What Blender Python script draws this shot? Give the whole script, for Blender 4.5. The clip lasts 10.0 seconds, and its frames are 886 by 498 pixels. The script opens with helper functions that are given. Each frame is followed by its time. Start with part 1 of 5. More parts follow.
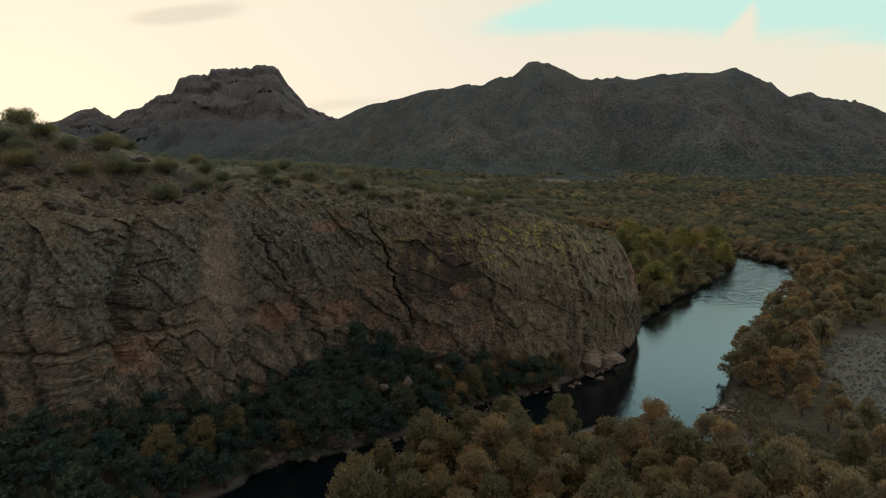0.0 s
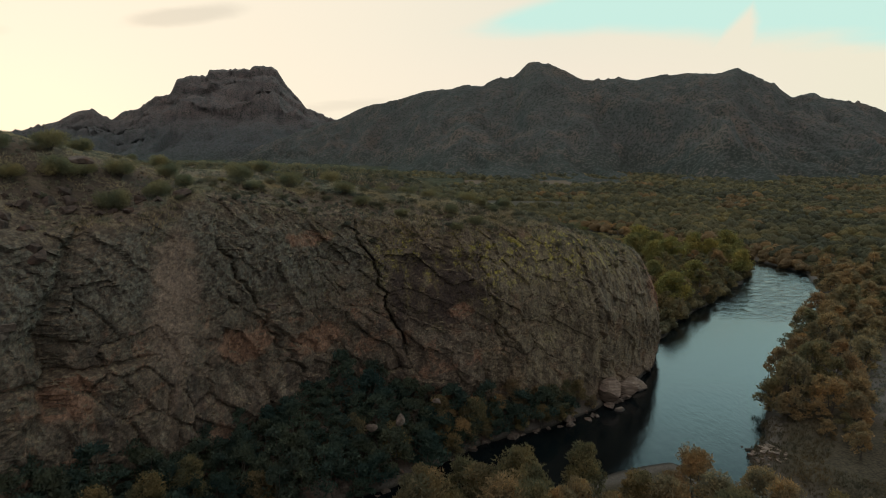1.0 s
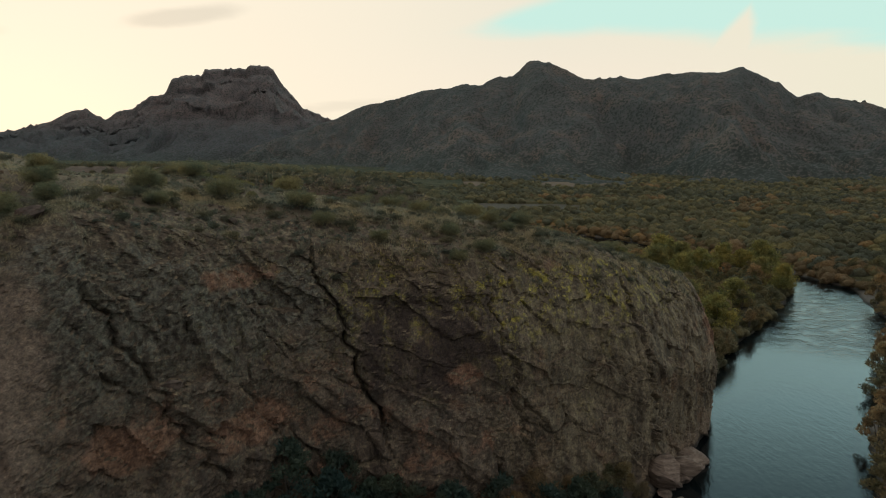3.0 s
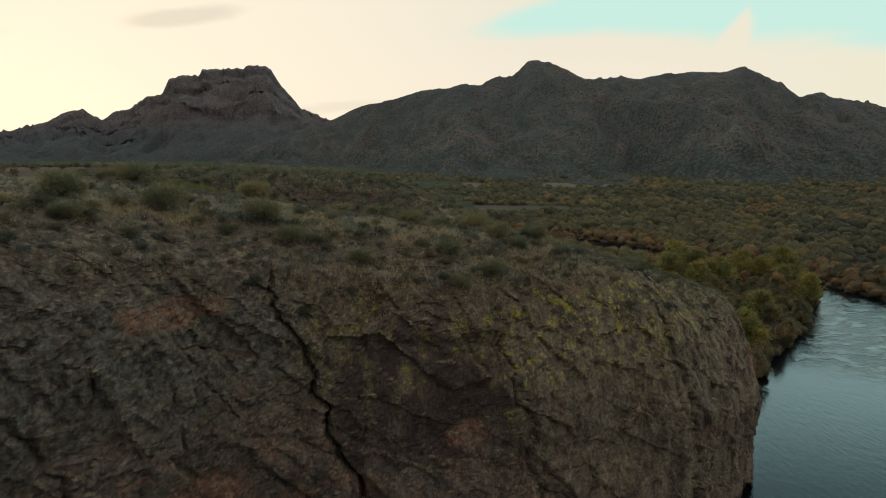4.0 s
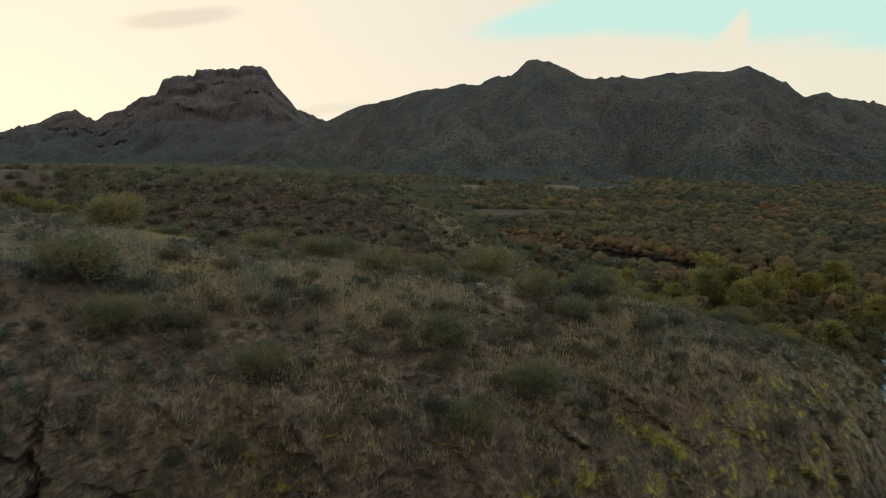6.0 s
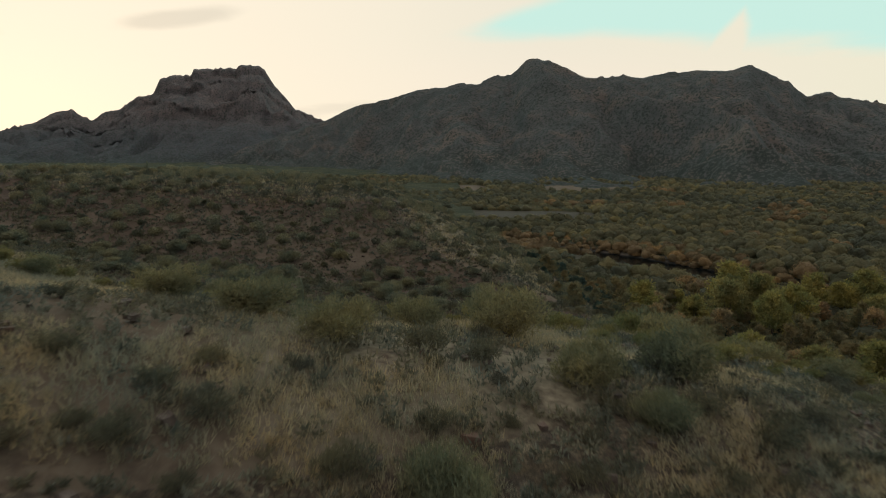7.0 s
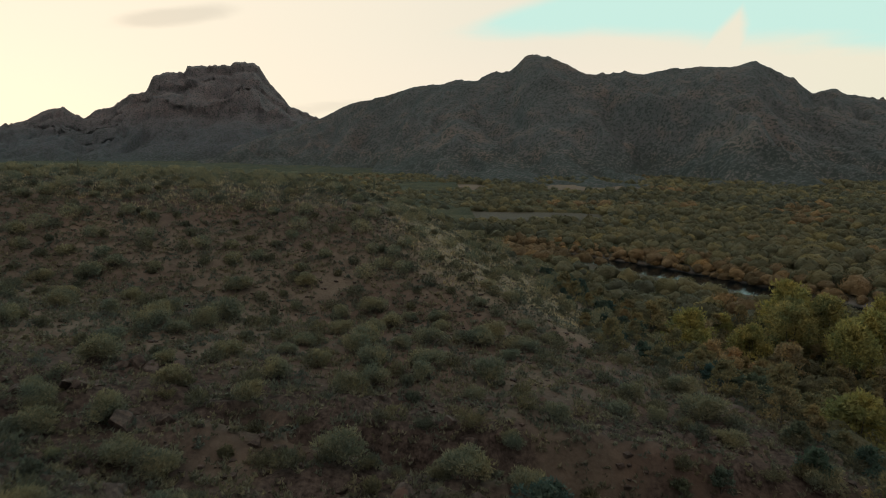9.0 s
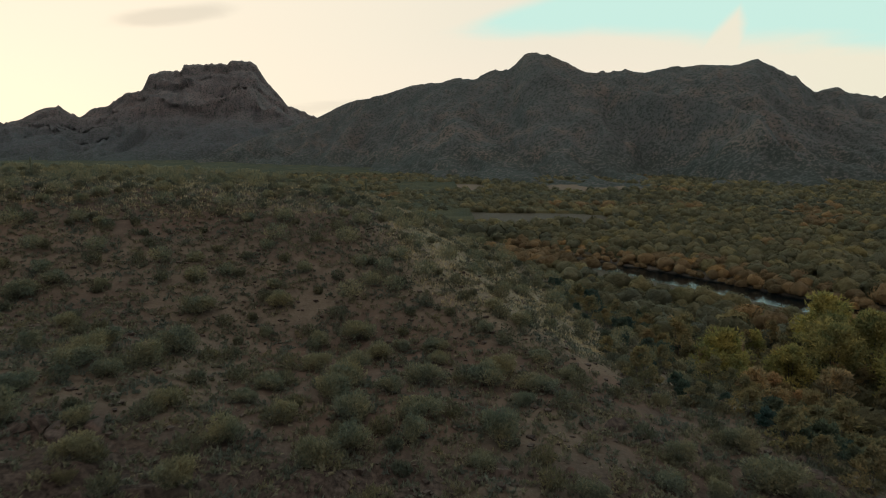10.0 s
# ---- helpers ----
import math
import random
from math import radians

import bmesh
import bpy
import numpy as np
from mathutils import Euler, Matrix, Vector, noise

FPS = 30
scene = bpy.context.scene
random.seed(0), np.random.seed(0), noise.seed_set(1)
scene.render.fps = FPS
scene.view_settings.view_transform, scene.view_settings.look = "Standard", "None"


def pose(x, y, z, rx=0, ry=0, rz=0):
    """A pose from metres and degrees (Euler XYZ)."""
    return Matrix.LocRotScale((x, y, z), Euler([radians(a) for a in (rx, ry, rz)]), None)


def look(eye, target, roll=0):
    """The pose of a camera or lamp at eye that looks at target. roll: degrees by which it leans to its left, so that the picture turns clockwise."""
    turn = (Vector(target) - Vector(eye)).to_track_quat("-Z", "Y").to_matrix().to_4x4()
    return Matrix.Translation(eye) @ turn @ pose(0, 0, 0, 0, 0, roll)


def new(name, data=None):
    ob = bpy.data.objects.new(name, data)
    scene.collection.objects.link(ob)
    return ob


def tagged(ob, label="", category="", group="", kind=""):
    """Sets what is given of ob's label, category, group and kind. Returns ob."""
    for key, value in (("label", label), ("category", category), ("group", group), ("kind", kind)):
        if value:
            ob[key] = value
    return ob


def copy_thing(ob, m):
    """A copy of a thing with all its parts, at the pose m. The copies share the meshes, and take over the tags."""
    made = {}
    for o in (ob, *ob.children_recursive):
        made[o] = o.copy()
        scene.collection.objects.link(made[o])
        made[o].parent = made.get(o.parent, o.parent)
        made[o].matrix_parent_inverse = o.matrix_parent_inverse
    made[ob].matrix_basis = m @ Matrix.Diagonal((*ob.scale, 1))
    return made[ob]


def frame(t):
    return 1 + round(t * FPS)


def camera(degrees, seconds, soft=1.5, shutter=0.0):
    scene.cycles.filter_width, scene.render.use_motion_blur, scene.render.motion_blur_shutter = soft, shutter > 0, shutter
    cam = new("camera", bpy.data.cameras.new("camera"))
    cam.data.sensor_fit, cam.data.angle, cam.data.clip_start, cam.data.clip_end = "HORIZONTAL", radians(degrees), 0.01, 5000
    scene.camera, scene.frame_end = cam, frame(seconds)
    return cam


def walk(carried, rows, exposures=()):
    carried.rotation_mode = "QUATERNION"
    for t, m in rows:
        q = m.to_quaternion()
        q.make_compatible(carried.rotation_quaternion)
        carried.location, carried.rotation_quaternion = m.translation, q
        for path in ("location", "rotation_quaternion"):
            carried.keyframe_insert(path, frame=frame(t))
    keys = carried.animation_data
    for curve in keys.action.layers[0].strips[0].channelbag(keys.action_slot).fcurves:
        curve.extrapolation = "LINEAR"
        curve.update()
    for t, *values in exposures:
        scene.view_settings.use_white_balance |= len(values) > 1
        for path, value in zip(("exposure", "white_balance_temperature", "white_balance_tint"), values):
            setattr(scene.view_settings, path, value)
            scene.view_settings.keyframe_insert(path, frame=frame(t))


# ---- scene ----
from mathutils.bvhtree import BVHTree

cam = camera(70.0, 10.0, 1.0, 0.3)
PATH = [
    (0, (0.000, 0.000, 55.000), (-0.000, 98.915, 40.307), -0.01),
    (0.5, (0.099, 9.373, 54.963), (0.223, 108.307, 40.407), -0.01),
    (1, (0.201, 18.745, 54.923), (0.266, 117.690, 40.437), -0.01),
    (1.5, (0.307, 28.117, 54.879), (0.424, 127.068, 40.428), -0.00),
    (2, (0.416, 37.490, 54.833), (0.596, 136.443, 40.401), -0.00),
    (2.5, (0.529, 46.863, 54.782), (0.780, 145.818, 40.371), 0.00),
    (4, (0.891, 74.980, 54.612), (1.379, 173.953, 40.324), 0.01),
    (4.5, (1.019, 84.353, 54.549), (1.590, 183.334, 40.321), 0.01),
    (5, (1.151, 93.725, 54.482), (1.807, 192.714, 40.316), 0.01),
    (5.5, (1.286, 103.098, 54.412), (2.027, 202.094, 40.302), 0.01),
    (7, (1.715, 131.215, 54.181), (2.715, 230.218, 40.133), 0.02),
    (7.5, (1.865, 140.588, 54.098), (2.955, 239.586, 40.020), 0.02),
    (8, (2.019, 149.960, 54.011), (3.202, 248.949, 39.877), 0.02),
    (8.5, (2.176, 159.333, 53.921), (3.458, 258.310, 39.713), 0.02),
    (9, (2.337, 168.705, 53.827), (3.725, 267.669, 39.538), 0.02),
    (9.5, (2.502, 178.078, 53.731), (4.004, 277.030, 39.373), 0.02),
    (10, (2.671, 187.450, 53.631), (4.298, 286.396, 39.243), 0.02),
]
walk(cam, [(t, look(eye, target, roll)) for t, eye, target, roll in PATH], [(0.0, 0.35), (10.0, 0.35)])

# ---------------------------------------------------------------- light
SUN_DIR = Vector((-0.556, 0.829, 0.066)).normalized()   # towards the sun, low behind the hills


def make_world():
    w = bpy.data.worlds.new("dusk_sky")
    w.use_nodes = True
    scene.world = w
    nt = w.node_tree
    nt.nodes.clear()
    N, Lk = nt.nodes.new, nt.links.new

    def m(op, a, b=None, c=None, clamp=False):
        n = N("ShaderNodeMath")
        n.operation, n.use_clamp = op, clamp
        for k, s in enumerate((a, b, c)):
            if s is None:
                continue
            if isinstance(s, (int, float)):
                n.inputs[k].default_value = s
            else:
                Lk(s, n.inputs[k])
        return n.outputs[0]

    def ramp(f, a, b):
        n = N("ShaderNodeMapRange")
        n.interpolation_type = "SMOOTHSTEP"
        Lk(f, n.inputs[0])
        n.inputs[1].default_value, n.inputs[2].default_value = a, b
        return n.outputs[0]

    def mix(f, a, b):
        n = N("ShaderNodeMix")
        n.data_type = "RGBA"
        if isinstance(f, (int, float)):
            n.inputs[0].default_value = f
        else:
            Lk(f, n.inputs[0])
        for k, s in ((6, a), (7, b)):
            if isinstance(s, tuple):
                n.inputs[k].default_value = (*s, 1)
            else:
                Lk(s, n.inputs[k])
        return n.outputs[2]

    tc = N("ShaderNodeTexCoord")
    sep = N("ShaderNodeSeparateXYZ")
    Lk(tc.outputs["Generated"], sep.inputs[0])
    x, y, z = sep.outputs
    sky = N("ShaderNodeTexSky")
    sky.sky_type, sky.sun_disc = "NISHITA", False
    sky.sun_elevation = math.asin(SUN_DIR.z)
    sky.sun_rotation = math.atan2(SUN_DIR.x, SUN_DIR.y)
    sky.altitude, sky.air_density, sky.dust_density, sky.ozone_density = 400, 1.0, 2.0, 1.5
    # nearness to the sun
    dot = N("ShaderNodeVectorMath")
    dot.operation = "DOT_PRODUCT"
    Lk(tc.outputs["Generated"], dot.inputs[0])
    dot.inputs[1].default_value = SUN_DIR
    # thin high cloud, lit from the west; stretched along the horizon
    zc = m("ADD", m("MAXIMUM", z, 0.0), 0.09)
    u, v = m("DIVIDE", x, zc), m("DIVIDE", y, zc)
    com = N("ShaderNodeCombineXYZ")
    Lk(u, com.inputs[0])
    Lk(v, com.inputs[1])
    noise1 = N("ShaderNodeTexNoise")
    noise1.inputs["Scale"].default_value, noise1.inputs["Detail"].default_value = 0.55, 6
    noise1.inputs["Distortion"].default_value = 0.6
    Lk(com.outputs[0], noise1.inputs["Vector"])
    n1 = noise1.outputs[0]
    noise2 = N("ShaderNodeTexNoise")
    noise2.inputs["Scale"].default_value, noise2.inputs["Detail"].default_value = 1.6, 6
    Lk(com.outputs[0], noise2.inputs["Vector"])
    # the cloud bank's edge and the clear strip above it
    ta = m("DIVIDE", x, m("MAXIMUM", y, 0.05))
    te = m("DIVIDE", z, m("MAXIMUM", y, 0.05))
    wob = m("MULTIPLY", m("ADD", m("SUBTRACT", n1, 0.5), m("MULTIPLY", m("SUBTRACT", noise2.outputs[0], 0.5), 0.7)), 0.06)
    edge = m("ADD", m("ADD", te, wob), m("MULTIPLY", ta, 0.030))
    spike = m("MULTIPLY", m("SUBTRACT", 1.0, m("MULTIPLY", m("ABSOLUTE", m("SUBTRACT", m("ADD", ta, m("MULTIPLY", wob, 0.4)), m("ADD", 0.385, m("MULTIPLY", te, 0.36)))), 36.0), clamp=True), 0.040)
    above = ramp(m("SUBTRACT", edge, spike), 0.176, 0.210)
    slant = ramp(m("SUBTRACT", m("ADD", ta, wob), m("MULTIPLY", m("SUBTRACT", te, 0.192), 2.85)), 0.0, 0.075)
    ahead = ramp(y, 0.0, 0.3)
    gap = m("MULTIPLY", m("MULTIPLY", above, slant), ahead)
    far_gap = m("MULTIPLY", ramp(n1, 0.42, 0.62), m("SUBTRACT", 1.0, ahead))
    clear = m("MAXIMUM", gap, far_gap, clamp=True)
    pale = mix(ramp(ta, 0.1, 0.75), (0.672, 0.622, 0.510), (0.67, 0.632, 0.50))
    pale = mix(m("MULTIPLY", ramp(te, 0.20, 0.10), ramp(ta, 0.72, 0.2)), pale, (0.71, 0.63, 0.515))
    pale = mix(m("MULTIPLY", ramp(dot.outputs["Value"], 0.72, 0.99), ahead), pale, (0.755, 0.672, 0.535))
    # ragged grey cloud streaks over the sun, and a low bank beyond the saddle
    tear = m("MULTIPLY", m("SUBTRACT", noise2.outputs[0], 0.5), 1.9)
    for a0, e0, wa, we, k in ((-0.40, 0.211, 0.105, 0.0150, 0.7), (-0.70, 0.190, 0.05, 0.010, 0.22), (-0.17, 0.075, 0.12, 0.010, 0.40)):
        da, de = m("DIVIDE", m("SUBTRACT", ta, a0), wa), m("DIVIDE", m("SUBTRACT", m("SUBTRACT", te, e0), m("MULTIPLY", m("SUBTRACT", ta, a0), 0.10)), we)
        far_off = m("ADD", m("SQRT", m("ADD", m("MULTIPLY", da, da), m("MULTIPLY", de, de))), tear)
        streak = m("MULTIPLY", m("MULTIPLY", ramp(far_off, 1.15, 0.35), ahead), k)
        pale = mix(streak, pale, (0.56, 0.505, 0.41))
    cloud = mix(ramp(y, -0.15, 0.5), (0.352, 0.335, 0.318), pale)
    blue = mix(ramp(y, -0.2, 0.5), (0.18, 0.23, 0.28), (0.46, 0.66, 0.59))
    body = mix(clear, cloud, blue)
    body = mix(m("MULTIPLY", ramp(te, 0.235, 0.36), ahead), body, (0.78, 1.20, 1.20))
    body = mix(m("MULTIPLY", ramp(te, 0.37, 0.62), ahead), body, (0.33, 0.54, 0.59))
    high = ramp(z, 0.50, 0.85)
    body = mix(high, body, (0.545, 0.53, 0.515))
    bg1, bg2, add, out = N("ShaderNodeBackground"), N("ShaderNodeBackground"), N("ShaderNodeAddShader"), N("ShaderNodeOutputWorld")
    Lk(sky.outputs[0], bg1.inputs[0])
    bg1.inputs[1].default_value = 0.005
    Lk(body, bg2.inputs[0])
    bg2.inputs[1].default_value = 1.0
    Lk(bg1.outputs[0], add.inputs[0])
    Lk(bg2.outputs[0], add.inputs[1])
    Lk(add.outputs[0], out.inputs[0])


make_world()
sun_data = bpy.data.lights.new("low_sun", "SUN")
sun_data.energy, sun_data.angle, sun_data.color = 0.5, radians(10), (1.0, 0.72, 0.42)
sun = new("low_sun", sun_data)
sun.matrix_world = look((0, 0, 300), Vector((0, 0, 300)) - SUN_DIR)


# ---------------------------------------------------------------- noise on arrays
def lattice(ix, iy, iz, seed):
    h = (ix * 374761393 + iy * 668265263 + iz * 2147483647 + seed * 974634777) & 0xFFFFFFFF
    h = ((h ^ (h >> 13)) * 1274126177) & 0xFFFFFFFF
    h = ((h ^ (h >> 16)) * 2246822519) & 0xFFFFFFFF
    return ((h ^ (h >> 15)) & 0xFFFFFF) / float(0xFFFFFF) * 2 - 1


def vnoise(x, y, z=0.0, seed=0):
    x, y, z = np.broadcast_arrays(*(np.asarray(a, float) for a in (x, y, z)))
    ix, iy, iz = (np.floor(a).astype(np.int64) for a in (x, y, z))
    fx, fy, fz = x - ix, y - iy, z - iz
    sx, sy, sz = (f * f * f * (f * (f * 6 - 15) + 10) for f in (fx, fy, fz))
    out = 0
    for dx in (0, 1):
        for dy in (0, 1):
            for dz in (0, 1):
                wgt = (sx if dx else 1 - sx) * (sy if dy else 1 - sy) * (sz if dz else 1 - sz)
                out = out + wgt * lattice(ix + dx, iy + dy, iz + dz, seed)
    return out


def fbm(x, y, z=0.0, octaves=4, seed=0, gain=0.5):
    total, amp, norm = 0, 1.0, 0.0
    for o in range(octaves):
        k = 2.03 ** o
        total = total + amp * vnoise(np.asarray(x) * k + 17.3 * o, np.asarray(y) * k - 9.1 * o, np.asarray(z) * k + 5.7 * o, seed + o)
        norm += amp
        amp *= gain
    return total / norm


def sstep(a, b, x):
    f = np.clip((np.asarray(x, float) - a) / (b - a), 0, 1)
    return f * f * (3 - 2 * f)


def smin(a, b, k):
    h = np.clip(0.5 + 0.5 * (b - a) / k, 0, 1)
    return b * (1 - h) + a * h - k * h * (1 - h)


def smax(a, b, k):
    return -smin(-a, -b, k)


# ---------------------------------------------------------------- the plan
FACE = [(-260, 40), (-160, 72), (-100, 90), (-75, 96), (-58, 93), (-53, 103), (-45, 111), (-35, 121), (-28, 126), (-20, 135),
        (-8, 138.5), (5, 140.5), (22, 148), (34, 155), (41, 163), (48.5, 171), (56, 181), (60, 191), (60, 200), (54, 209), (42, 216), (20, 224)]
RIVER = [(0, 590, 8), (60, 530, 9), (95, 484, 11), (124, 434, 12), (150, 385, 9), (160, 336, 9), (160, 315, 12.5), (146, 287, 13.5), (131, 259, 19.5),
         (112, 237, 17.5), (92, 213, 18), (74, 186, 15.5), (62, 164, 14.5), (50, 145, 16)]
WEST_ARM = [(50, 147, 15), (31, 134, 11), (13, 126, 9.5), (-3, 115.5, 5.5), (-14, 107, 7), (-24, 98, 11), (-30, 84, 12), (-36, 60, 12), (-38, 0, 12)]
EAST_ARM = [(50, 147, 16), (49, 128, 6.5), (51, 116, 4), (57, 108, 3.2), (62, 104, 2)]


def line_distance(x, y, pts, wide=False):
    """Distance to a broken line; wide: less the line's half width."""
    best = np.full(np.shape(x), 1e9)
    for a, b in zip(pts[:-1], pts[1:]):
        ax, ay, bx, by = a[0], a[1], b[0], b[1]
        dx, dy = bx - ax, by - ay
        f = np.clip(((x - ax) * dx + (y - ay) * dy) / (dx * dx + dy * dy), 0, 1)
        d = np.hypot(x - ax - f * dx, y - ay - f * dy)
        if wide:
            d = d - (a[2] + f * (b[2] - a[2]))
        best = np.minimum(best, d)
    return best


def inside(x, y, pts):
    ins = np.zeros(np.shape(x), bool)
    n = len(pts)
    for k in range(n):
        (x0, y0), (x1, y1) = pts[k], pts[(k + 1) % n]
        if y0 == y1:
            continue
        ins ^= ((y0 > y) != (y1 > y)) & (x < (x1 - x0) * (y - y0) / (y1 - y0) + x0)
    return ins


HEADLAND = FACE + [(-20, 232), (-60, 420), (-600, 420), (-600, 40)]


def face_depth(x, y):
    """Metres behind the cliff's face; minus: before it."""
    d = line_distance(x, y, FACE)
    return np.where(inside(x, y, HEADLAND), d, -d)


def setback(x):
    """How far behind the face's foot line the cliff's rounded shoulder meets the top."""
    return np.interp(x, [-75, -50, -30, -10, 8, 20, 32, 45, 60], [10.0, 9.0, 6.0, 5.5, 7.0, 9.5, 9.5, 9.0, 8.0])


def cliff_foot(x):
    return np.interp(x, [-75, -30, 0, 22, 38, 46], [9.0, 9.0, 8.0, 3.0, -0.5, -2.0])


def wall_share(x):
    """How much of the cliff's height is its steep wall."""
    return np.interp(x, [8, 30, 55], [0.64, 0.58, 0.44])


def shoulder(u, wall):
    """Height of the cliff's section, foot to top, u of the setback behind the face."""
    return wall + (1 - wall) * (1 - (1 - np.clip(u, 0, 1)) ** 1.9)


def shore(x, y):
    """Metres from the water's edge; minus: in the river."""
    d = np.minimum(line_distance(x, y, RIVER, True), np.minimum(line_distance(x, y, WEST_ARM, True), line_distance(x, y, EAST_ARM, True)))
    return d + 1.6 * fbm(x / 9, y / 9, 0, 3, 40)


def plateau(x, y):
    """The headland's top."""
    a = np.where(x > 0, 43.3 - 0.10 * x - 0.0030 * x * x, 43.3 - 0.135 * x + 0.0010 * x * x)
    a = a + 1.8 * np.exp(-((y - 160) / 9) ** 2) * sstep(-70, -10, x) * sstep(60, 20, x)
    a = smin(a, 62.5 + 0 * a, 3.0)
    rim = np.clip(line_distance(x, y, FACE) / 15.0, 0, 1)
    a = a - 4.2 * (1 - rim) ** 1.5 * sstep(-75, -25, x) * sstep(215, 195, y) * sstep(52, 22, x)
    edge = 174.5 - 3.0 * sstep(22, 4, x) + 2.0 * np.sin(x / 7.0) + 0.24 * np.maximum(x, 0) + 0.08 * np.maximum(-x, 0)
    a = a - 15.0 * np.clip(1 - line_distance(x, y, FACE) / 32.0, 0, 1) ** 1.3 * sstep(-38, -60, x)
    a = a - 0.13 * np.clip(y - 125, 0, 45) * sstep(-40, -65, x)
    return a - 0.02 * (y - 160) * sstep(140, 190, y) - (0.40 + 0.06 * sstep(30, 12, x)) * np.maximum(y - edge, 0) * sstep(-110, -40, x) - 0.16 * np.maximum(y - edge, 0) * sstep(-40, -110, x)


def far_hill(x, y):
    top = smin(45.3 - 0.065 * (x + 30), 50.0 + 0 * x, 4.0) - 0.02 * np.maximum(y - 370, 0)
    rise = np.interp(y, [200, 250, 280, 317, 337, 380], [23.0, 23.8, 26.6, 38.5, 45.0, 57.0]) + 0.12 * np.clip(-33 - x, -20, 60)
    flank = 45.5 - 0.47 * (x + 22) + 0.02 * (y - 340) - 0.30 * np.maximum(y - 372, 0)
    floor_ = smin(24.3 - 0.12 * x, 18.5 - 0.62 * (x - 50), 4.0) - 0.10 * np.maximum(y - 262, 0) - 0.15 * np.maximum(235 - y, 0)
    hill = smin(smin(top, rise, 4.0), flank, 5.0)
    return smax(hill, floor_, 3.0)


def upland(x, y, fine=True):
    """The headland and the hill behind it, as if they had no cliff."""
    hill = smax(plateau(x, y), far_hill(x, y), 3.0)
    hill = np.where(y > 520, hill - 0.12 * (y - 520), hill)
    rough = 0.9 * fbm(x / 22, y / 22, 0, 4, 5) + (0.22 * fbm(x / 2.3, y / 2.3, 0, 3, 6) if fine else 0)
    gully = sstep(184, 192, y) * sstep(252, 238, y) * sstep(60, 40, x) * sstep(-75, -55, x)
    broken = 2.6 * np.abs(fbm(x / 7, y / 5, 0, 3, 8)) + 0.8 * np.abs(fbm(x / 2.6, y / 2.6, 0, 2, 13)) - 0.7
    return hill + rough * sstep(4, 14, hill) + broken * gully


def ground(x, y, fine=True):
    """Height of the land, without the cliff's own rock."""
    x, y = np.asarray(x, float), np.asarray(y, float)
    sh = shore(x, y)
    valley = 2.4 + 0.9 * fbm(x / 30, y / 30, 0, 3, 3) + 0.024 * np.maximum(y - 620, 0)
    bed = np.where(sh < 0, np.maximum(-1.6, 0.28 * sh - 0.05), np.minimum(0.34 * sh - 0.05, valley))
    low = np.where(sh < 25, bed, valley)
    fd = face_depth(x, y)
    foot = np.interp(x, [-75, -30, 0, 22, 38, 46], [15.0, 15.0, 14.0, 9.0, 5.0, 0.5])
    talus = foot + 0.80 * np.minimum(fd + 2.5, 0) + 0.8 * fbm(x / 5, y / 5, 0, 3, 9)
    low = smax(low, np.where(fd > -40, talus, -50), 1.0)
    low = np.minimum(low, 0.25 + 0.75 * np.maximum(sh, 0))
    low = np.where(sh < 0.5, np.minimum(low, 0.3 * sh), low)
    hill = upland(x, y, fine)
    # inside the headland and on the far hill the high ground rules
    back_of = setback(x)
    inside_w = sstep(back_of + 1.0, back_of + 3.0, fd)
    back = sstep(222, 236, y) * sstep(-2.0, 2.0, hill - low) * sstep(130, 90, x)
    w = np.maximum(inside_w, back)
    z = low * (1 - w) + np.maximum(hill, low) * w
    return np.where((sh < 0) & (fd < 0), np.minimum(z, 0.3 * sh), z)


CLIFF = []      # the cliff's mesh, once built, to stand plants and stones on


def surface(x, y):
    """The land that one stands on, the cliff's shoulder included."""
    x, y = np.asarray(x, float), np.asarray(y, float)
    fd, high, foot = face_depth(x, y), upland(x, y), cliff_foot(x)
    rock = foot + (high - foot) * shoulder((fd - 0.4) / setback(x), wall_share(x)) + 0.15
    land = ground(x, y)
    z = np.where((fd > 0.5) & (y < 226), rock, land)
    if CLIFF:
        z, reach = np.atleast_1d(z), setback(x) + 1
        for i in np.nonzero((fd > -1.5) & (fd < reach + 5.5) & (y < 226))[0]:
            hit = CLIFF[0].ray_cast(Vector((x[i], y[i], 95.0)), Vector((0, 0, -1)))[0]
            if hit is not None:
                z[i] = max(hit.z, land[i]) if fd[i] > reach[i] else hit.z
    return z


